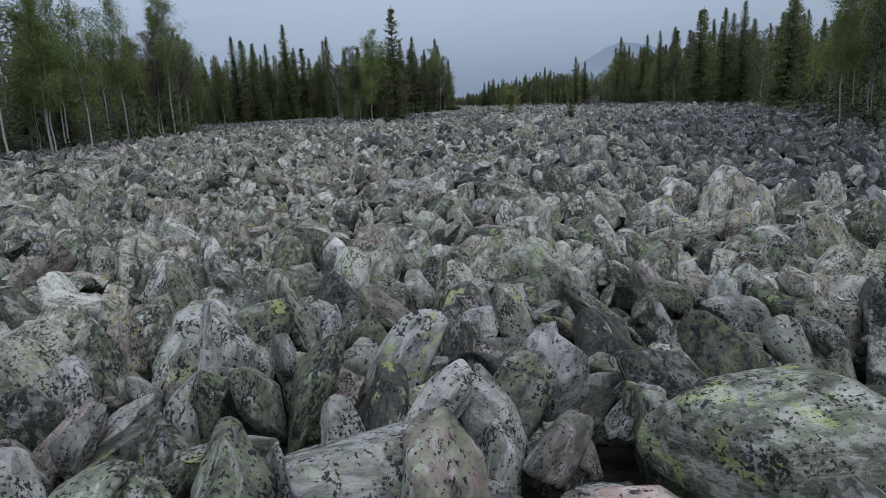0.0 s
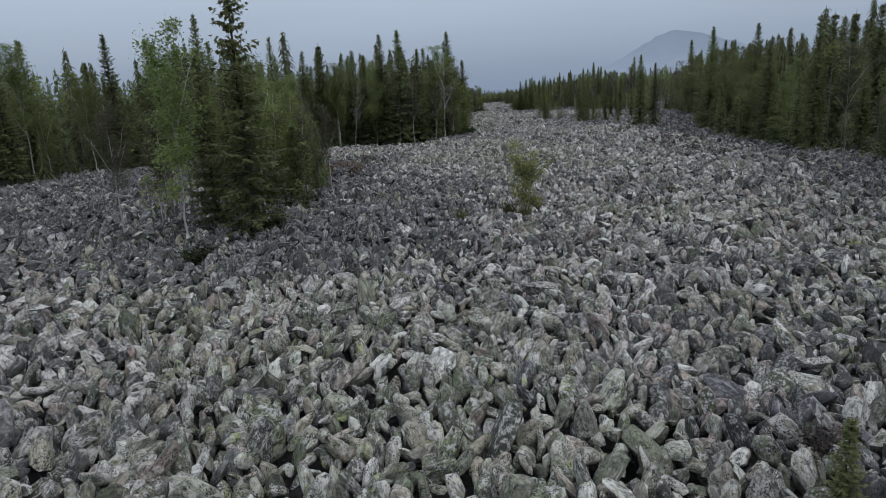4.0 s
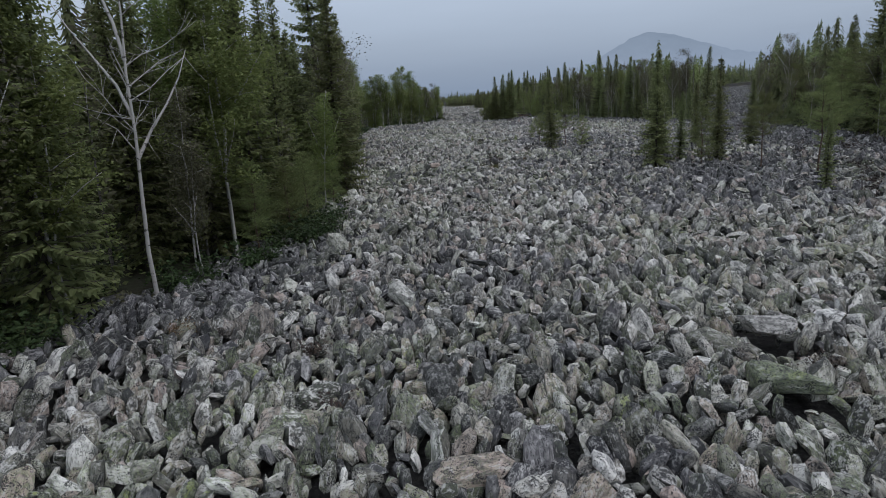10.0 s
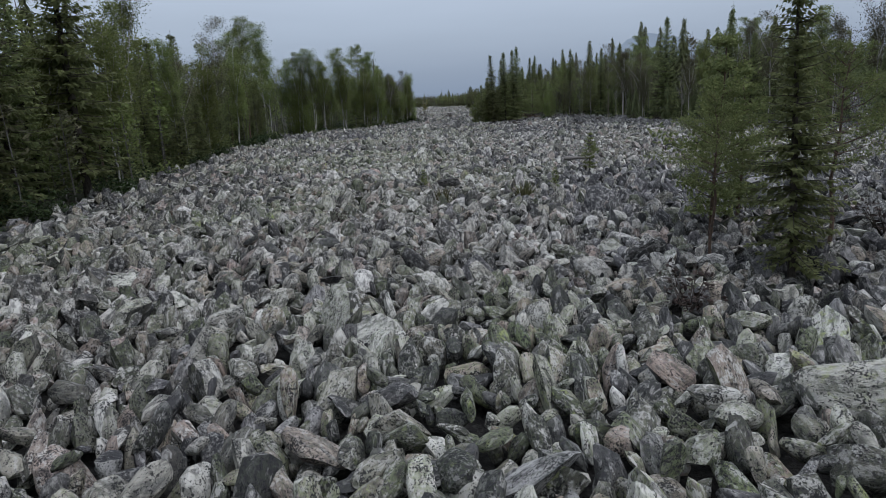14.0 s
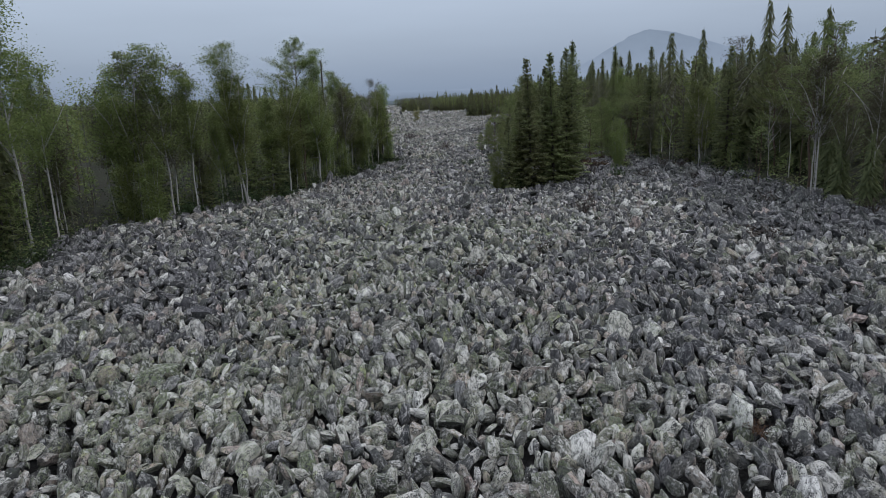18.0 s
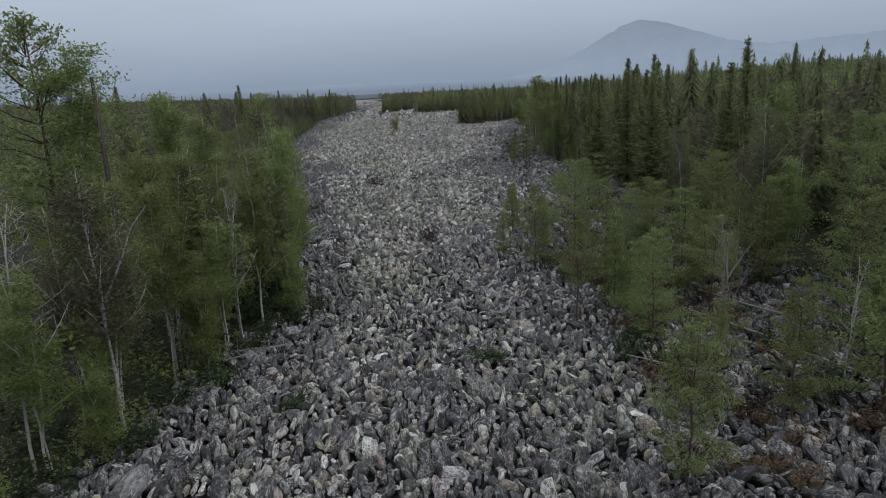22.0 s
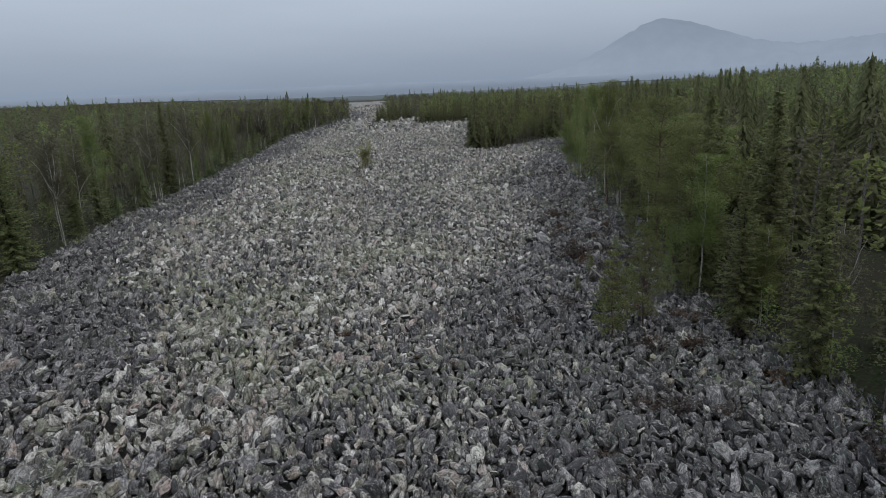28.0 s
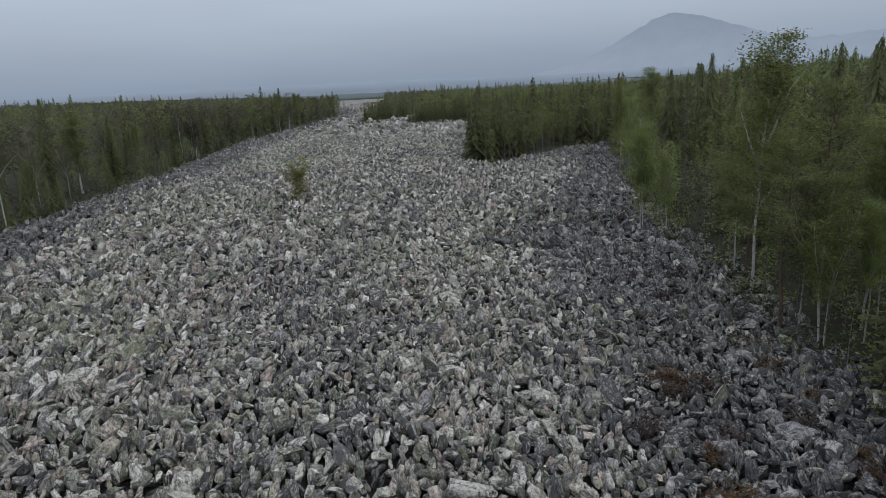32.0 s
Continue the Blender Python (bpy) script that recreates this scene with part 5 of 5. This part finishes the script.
def stone_field(x, y, size, rng):
    """Places, sizes and turns for stones at x, y."""
    n = len(x)
    a = size * rng.lognormal(0, 0.27, n) * np.where(rng.random(n) < 0.035, rng.uniform(1.4, 2.0, n), 1)
    scale = np.stack([a, a * rng.uniform(0.40, 0.70, n), a * rng.uniform(0.26, 0.50, n)], -1)
    z = ground_z(x, y) + rng.uniform(-0.26, 0.26, n) * np.minimum(a * 2.4, 1) - 0.04
    return np.stack([x, y, z], -1), scale, turns(rng, n)


def put_grain(me, coords):
    """Each stone's own coordinates in metres, its long axis first and its thin axis last, for the layers in it."""
    me.attributes.new("grain", "FLOAT_VECTOR", "POINT").data.foreach_set("vector", np.asarray(coords, np.float32).ravel())


def stone_mesh(name, kind, at, scale, turn, dark, smooth, parent, label):
    shapes = SHAPES[kind]
    rng = np.random.default_rng(len(at))
    pick = rng.integers(0, len(shapes), len(at))
    vs, gs, ts, ix, n = [], [], [], [], 0
    for k, (sv, st) in enumerate(shapes):
        m = pick == k
        v = np.einsum("nij,nkj->nki", turn[m], sv[None] * scale[m][:, None, :]) + at[m][:, None, :]
        t = st[None] + (np.arange(m.sum()) * len(sv))[:, None, None] + n
        vs.append(v.reshape(-1, 3))
        gs.append((sv[None] * scale[m][:, None, :]).reshape(-1, 3))
        ts.append(t.reshape(-1, 3))
        ix.append(np.repeat(dark[m].astype(int), len(st)))
        n += m.sum() * len(sv)
    ob = tri_object(name, np.concatenate(vs), np.concatenate(ts), [STONE, STONE_DARK], np.concatenate(ix), smooth, parent, {"mid": 45, "far": 52}.get(kind, 0) if smooth else 0)
    put_grain(ob.data, np.concatenate(gs))
    return tagged(ob, label, kind="stuff")


def in_river(x, y):
    d = np.minimum(x - left_edge(y), right_edge(y) - x)
    wood = in_wood(x, y)
    return ((~wood) & (y < 1250)) | (wood & (d > np.where(x < 12, -0.8, -2.2)) & (y < 560))


def bank_dark(x, y, rng):
    """Black-lichened stones lie along the banks, in uneven tongues, and in drifts across the bed."""
    x, y = x + rng.normal(0, 1.3, len(x)), y + rng.normal(0, 1.3, len(y))
    dl, dr = x - left_edge(y), right_edge(y) - x
    tongue = 2.5 * np.sin(y * 0.09) + 2.0 * np.sin(y * 0.031 + 1)
    wl = np.where(y > 430, 11, np.where((y > 180) & (y < 300), -1, np.where(y > 300, 5.5, 3.5))) + tongue
    wr = np.where((y > 415) & (y < 540), 15, np.where(y > 300, 14, 10)) + tongue
    drift = np.sin(x * 0.23 + np.sin(y * 0.05) * 2) * np.sin(y * 0.067 + x * 0.05)
    left_bay = (y > 98) & (y < 125) & (x < -2)
    p = np.clip(np.maximum(np.maximum((wl - dl) / 4, (wr - dr) / 5), left_bay), 0, 1) * 0.80 + 0.5 * ((y > 326) & (y < 384) & (x > 14)) + 0.25 * ((y > 335) & (y < 366) & (x > 4) & (x <= 14)) + 0.18 * ((y >= 384) & (y < 425)) + 0.6 * ((y > 66) & (y < 98) & (x < 7)) + 0.45 * ((x > 20 + 2 * np.sin(y * 0.4)) & (y > 172) & (y < 240)) + 0.22 * ((y > 285) & (y < 330)) + 0.3 * (drift > 0.55) + 0.6 * ((x < 7 - 0.35 * np.abs(y - 164)) & (y > 156) & (y < 172)) + 0.42 * ((x > 10) & (y > 17) & (y < 48)) + 0.22 * ((x < 6) & (y > 236) & (y < 275)) + np.where(y > 285, 0.13, 0.07)
    return rng.random(len(x)) < p


stone_river = tagged(new("stone_river"), "river of lichened grey quartzite boulders between woods", "boulder field", kind="structure")
rng = np.random.default_rng(77)


def path_x(y):
    return np.interp(y, PY, PX)


def stretch_of(x, y):
    """0: the first stones under the path; 1: where the path runs low; 2: middle ground; 3: far."""
    dx = np.abs(x - path_x(y))
    first = (x > -5.5) & (x < 8.5) & (y > -10.6) & (y < 0.8)
    low = ((dx < 6) & (((y > -14) & (y < 80)) | ((y > 165) & (y < 250)))) | ((dx < 7) & (y > 158) & (y <= 165))
    near = (dx < 24) & (y < 300)
    return np.where(first, 0, np.where(low, 1, np.where(near | (y < 500), 2, 3)))


# boulders that stand out: x, y, height of the middle, length, width, heading, tilt, tone
FIRST_ROCKS = [(-1.9, -6.9, 0.37, 0.78, 0.54, 68, 70, "pale"), (-0.6, -8.75, 0.30, 0.82, 0.72, -9, 0, "grey"), (1.85, -8.45, 0.38, 1.3, 1.05, 7, 0, "lime_crusted"), (-0.1, -7.8, 0.3, 0.62, 0.32, 34, 40, "pale"), (0.85, -9.0, 0.28, 0.64, 0.42, 0, 0, "pinkish"), (0.8, -7.3, 0.34, 0.73, 0.49, 74, 69, "grey"), (-2.1, -8.8, 0.25, 0.79, 0.42, 83, 0, "lime_crusted"), (1.2, 7.7, 0.3, 0.62, 0.35, 13, 0, "pale"), (5.5, 11.3, 0.45, 1.08, 1.0, 61, 75, "grey"), (-1.1, 5.6, 0.3, 1.32, 0.55, 20, 0, "grey"), (0.7, 4.8, 0.3, 0.87, 0.54, -2, 0, "dark")]
LOW_ROCKS = [(3.5, 26.4, 0.25, 2.2, 1.1, 25, 4, "dark"), (6.7, 21.7, 0.3, 1.47, 0.88, 17, 0, "pale"), (2.5, 43.2, 0.3, 2.9, 1.1, 61, 12, "dark"), (3.8, 40.1, 0.3, 2.8, 0.75, 64, 14, "dark"), (7.8, 37.6, 0.45, 2.2, 0.52, 48, 12, "pale"), (7.9, 41.0, 0.4, 1.7, 0.8, 50, 12, "pale"), (6.9, 42.2, 0.5, 1.3, 1.15, 51, 72, "pale"), (7.8, 35.4, 0.35, 1.24, 0.57, 20, 0, "pinkish")]
HIGH_ROCKS = [(19.4, 149.5, 0.3, 1.9, 0.9, -57, 0, "lime_crusted"), (7.1, 160.9, 0.35, 1.1, 0.6, 61, 10, "pale"), (20.3, 152.5, 0.35, 1.45, 0.85, -40, 0, "pale"), (17.0, 194.5, 0.45, 0.95, 0.68, 5, 0, "pale"), (9.7, 201.1, 0.35, 1.35, 0.73, 53, 0, "pinkish"), (13.5, 198.0, 0.35, 1.15, 0.45, 32, 0, "grey"), (15.8, 201.2, 0.5, 1.04, 0.75, 64, 74, "dark"), (10.5, 243.1, 0.35, 1.16, 0.8, 36, 0, "pinkish"), (15.4, 236.0, 0.35, 1.5, 0.6, -20, 6, "dark"), (19.3, 236.2, 0.45, 1.1, 0.5, 80, 66, "pale"), (10.6, 241.0, 0.35, 1.2, 0.9, 30, 0, "grey")]
BIG_ROCKS = FIRST_ROCKS + LOW_ROCKS + HIGH_ROCKS


def under_rock(x, y):
    """Where a large boulder already lies."""
    hit = np.zeros(x.shape, bool)
    for cx, cy, _, ln, wd, yaw, tilt, _ in BIG_ROCKS:
        c, s = math.cos(radians(yaw)), math.sin(radians(yaw))
        u, v = (x - cx) * c + (y - cy) * s, (y - cy) * c - (x - cx) * s
        hit |= (u / (0.5 * ln * math.cos(radians(tilt)) + 0.12)) ** 2 + (v / (0.5 * wd + 0.06)) ** 2 < 1
    return hit


def lay(x0, x1, y0, y1, gap, zone):
    xs, ys = np.meshgrid(np.arange(x0, x1, gap), np.arange(y0, y1, gap * 0.87))
    xs[1::2] += gap / 2
    xs = (xs + rng.uniform(-0.36, 0.36, xs.shape) * gap).ravel()
    ys = (ys + rng.uniform(-0.36, 0.36, ys.shape) * gap).ravel()
    ok = in_river(xs, ys) & zone(xs, ys) & ~under_rock(xs, ys)
    return xs[ok], ys[ok]


def lay_stuff(name, kind, gap, x0, x1, y0, y1, zone, smooth, label):
    xs, ys = lay(x0, x1, y0, y1, gap, zone)
    at, scale, turn = stone_field(xs, ys, min(gap * 0.78, 0.95), rng)
    if gap > 0.5 and gap < 1:
        scale *= np.minimum(1, 0.58 / scale[:, :1])
    return stone_mesh(name, kind, at, scale, turn, bank_dark(xs, ys, rng), smooth, stone_river, label)


lay_stuff("low_stretch_boulders", "mid", 0.385, -14, 32, -13, 252, lambda x, y: stretch_of(x, y) == 1, True, "close-packed lichened boulders")
lay_stuff("lower_boulders", "far", 0.385, -32, 66, -25, 300, lambda x, y: (stretch_of(x, y) == 2) & (np.abs(x - path_x(y)) < 15), True, "tumbled lichened boulders")
lay_stuff("lower_bank_boulders", "plain", 0.52, -52, 75, -25, 300, lambda x, y: (stretch_of(x, y) >= 2) & (np.abs(x - path_x(y)) >= 15), False, "tumbled lichened boulders beside the wood")
lay_stuff("middle_boulders", "far", 0.385, -40, 60, 300, 500, lambda x, y: (stretch_of(x, y) == 2) & (np.abs(x - path_x(y)) < 15), True, "tumbled lichened boulders")
lay_stuff("middle_bank_boulders", "plain", 0.48, -40, 60, 300, 500, lambda x, y: (stretch_of(x, y) == 2) & (np.abs(x - path_x(y)) >= 15), False, "tumbled lichened boulders")
lay_stuff("upper_boulders", "plain", 0.68, -50, 200, 500, 640, lambda x, y: stretch_of(x, y) == 3, False, "far lichened boulders")
lay_stuff("side_arm_boulders", "plain", 0.95, 50, 230, 250, 500, lambda x, y: in_channel(x, y) & (x > right_edge(y)) & (x > 60), False, "boulders in the side arm between the woods")
lay_stuff("far_boulders", "plain", 2.6, -80, 220, 640, 1150, lambda x, y: stretch_of(x, y) == 3, False, "far grey boulders")

# the first stones, one by one
MESHES = []
for v, t in SHAPES["near"]:
    me = bpy.data.meshes.new("boulder")
    me.from_pydata(v.tolist(), [], t.tolist())
    me.polygons.foreach_set("use_smooth", np.ones(len(t), bool))
    me.materials.append(STONE_ONE)
    put_grain(me, v * (0.42, 0.24, 0.17))
    MESHES.append(me)
xs, ys = lay(-6, 9, -10.6, 1.0, 0.45, lambda x, y: stretch_of(x, y) == 0)
at, scale, turn = stone_field(xs, ys, 0.40, rng)
scale *= np.minimum(1, 0.62 / scale[:, :1])
order = np.argsort((xs - 0.5) ** 2 + (ys + 8) ** 2)
keep, rest = order[:270], order[270:]
for i in keep:
    ob = new("boulder", MESHES[rng.integers(0, len(MESHES))])
    ob.parent = stone_river
    ob.matrix_basis = Matrix.Translation(at[i]) @ Matrix(turn[i].tolist()).to_4x4() @ Matrix.Diagonal((*scale[i], 1))
if len(rest):
    stone_mesh("first_boulders", "mid", at[rest], scale[rest], turn[rest], np.zeros(len(rest), bool), True, stone_river, "close-packed lichened boulders")

# the large boulders, each with its own tone
for k, (x, y, z, ln, wd, yaw, tilt, tone) in enumerate(BIG_ROCKS):
    me = MESHES[(7 * k) % len(MESHES)].copy()
    me.materials[0] = ROCKS[tone]
    size = Vector((0.54 * ln, 0.54 * wd, 0.36 * wd))
    coords = np.array([q.co[:] for q in me.vertices]) * tuple(size)
    me.attributes["grain"].data.foreach_set("vector", coords.astype(np.float32).ravel())
    ob = tagged(new("boulder", me), tone.replace("_", "-") + " weathered boulder")
    ob.parent = stone_river
    ob.matrix_basis = pose(x, y, z + float(ground_z(x, y)), 0, 0, yaw) @ pose(0, 0, 0, 0, -tilt, 0) @ pose(0, 0, 0, 25 * math.sin(3 * k), 0, 0) @ Matrix.Diagonal((*size, 1))
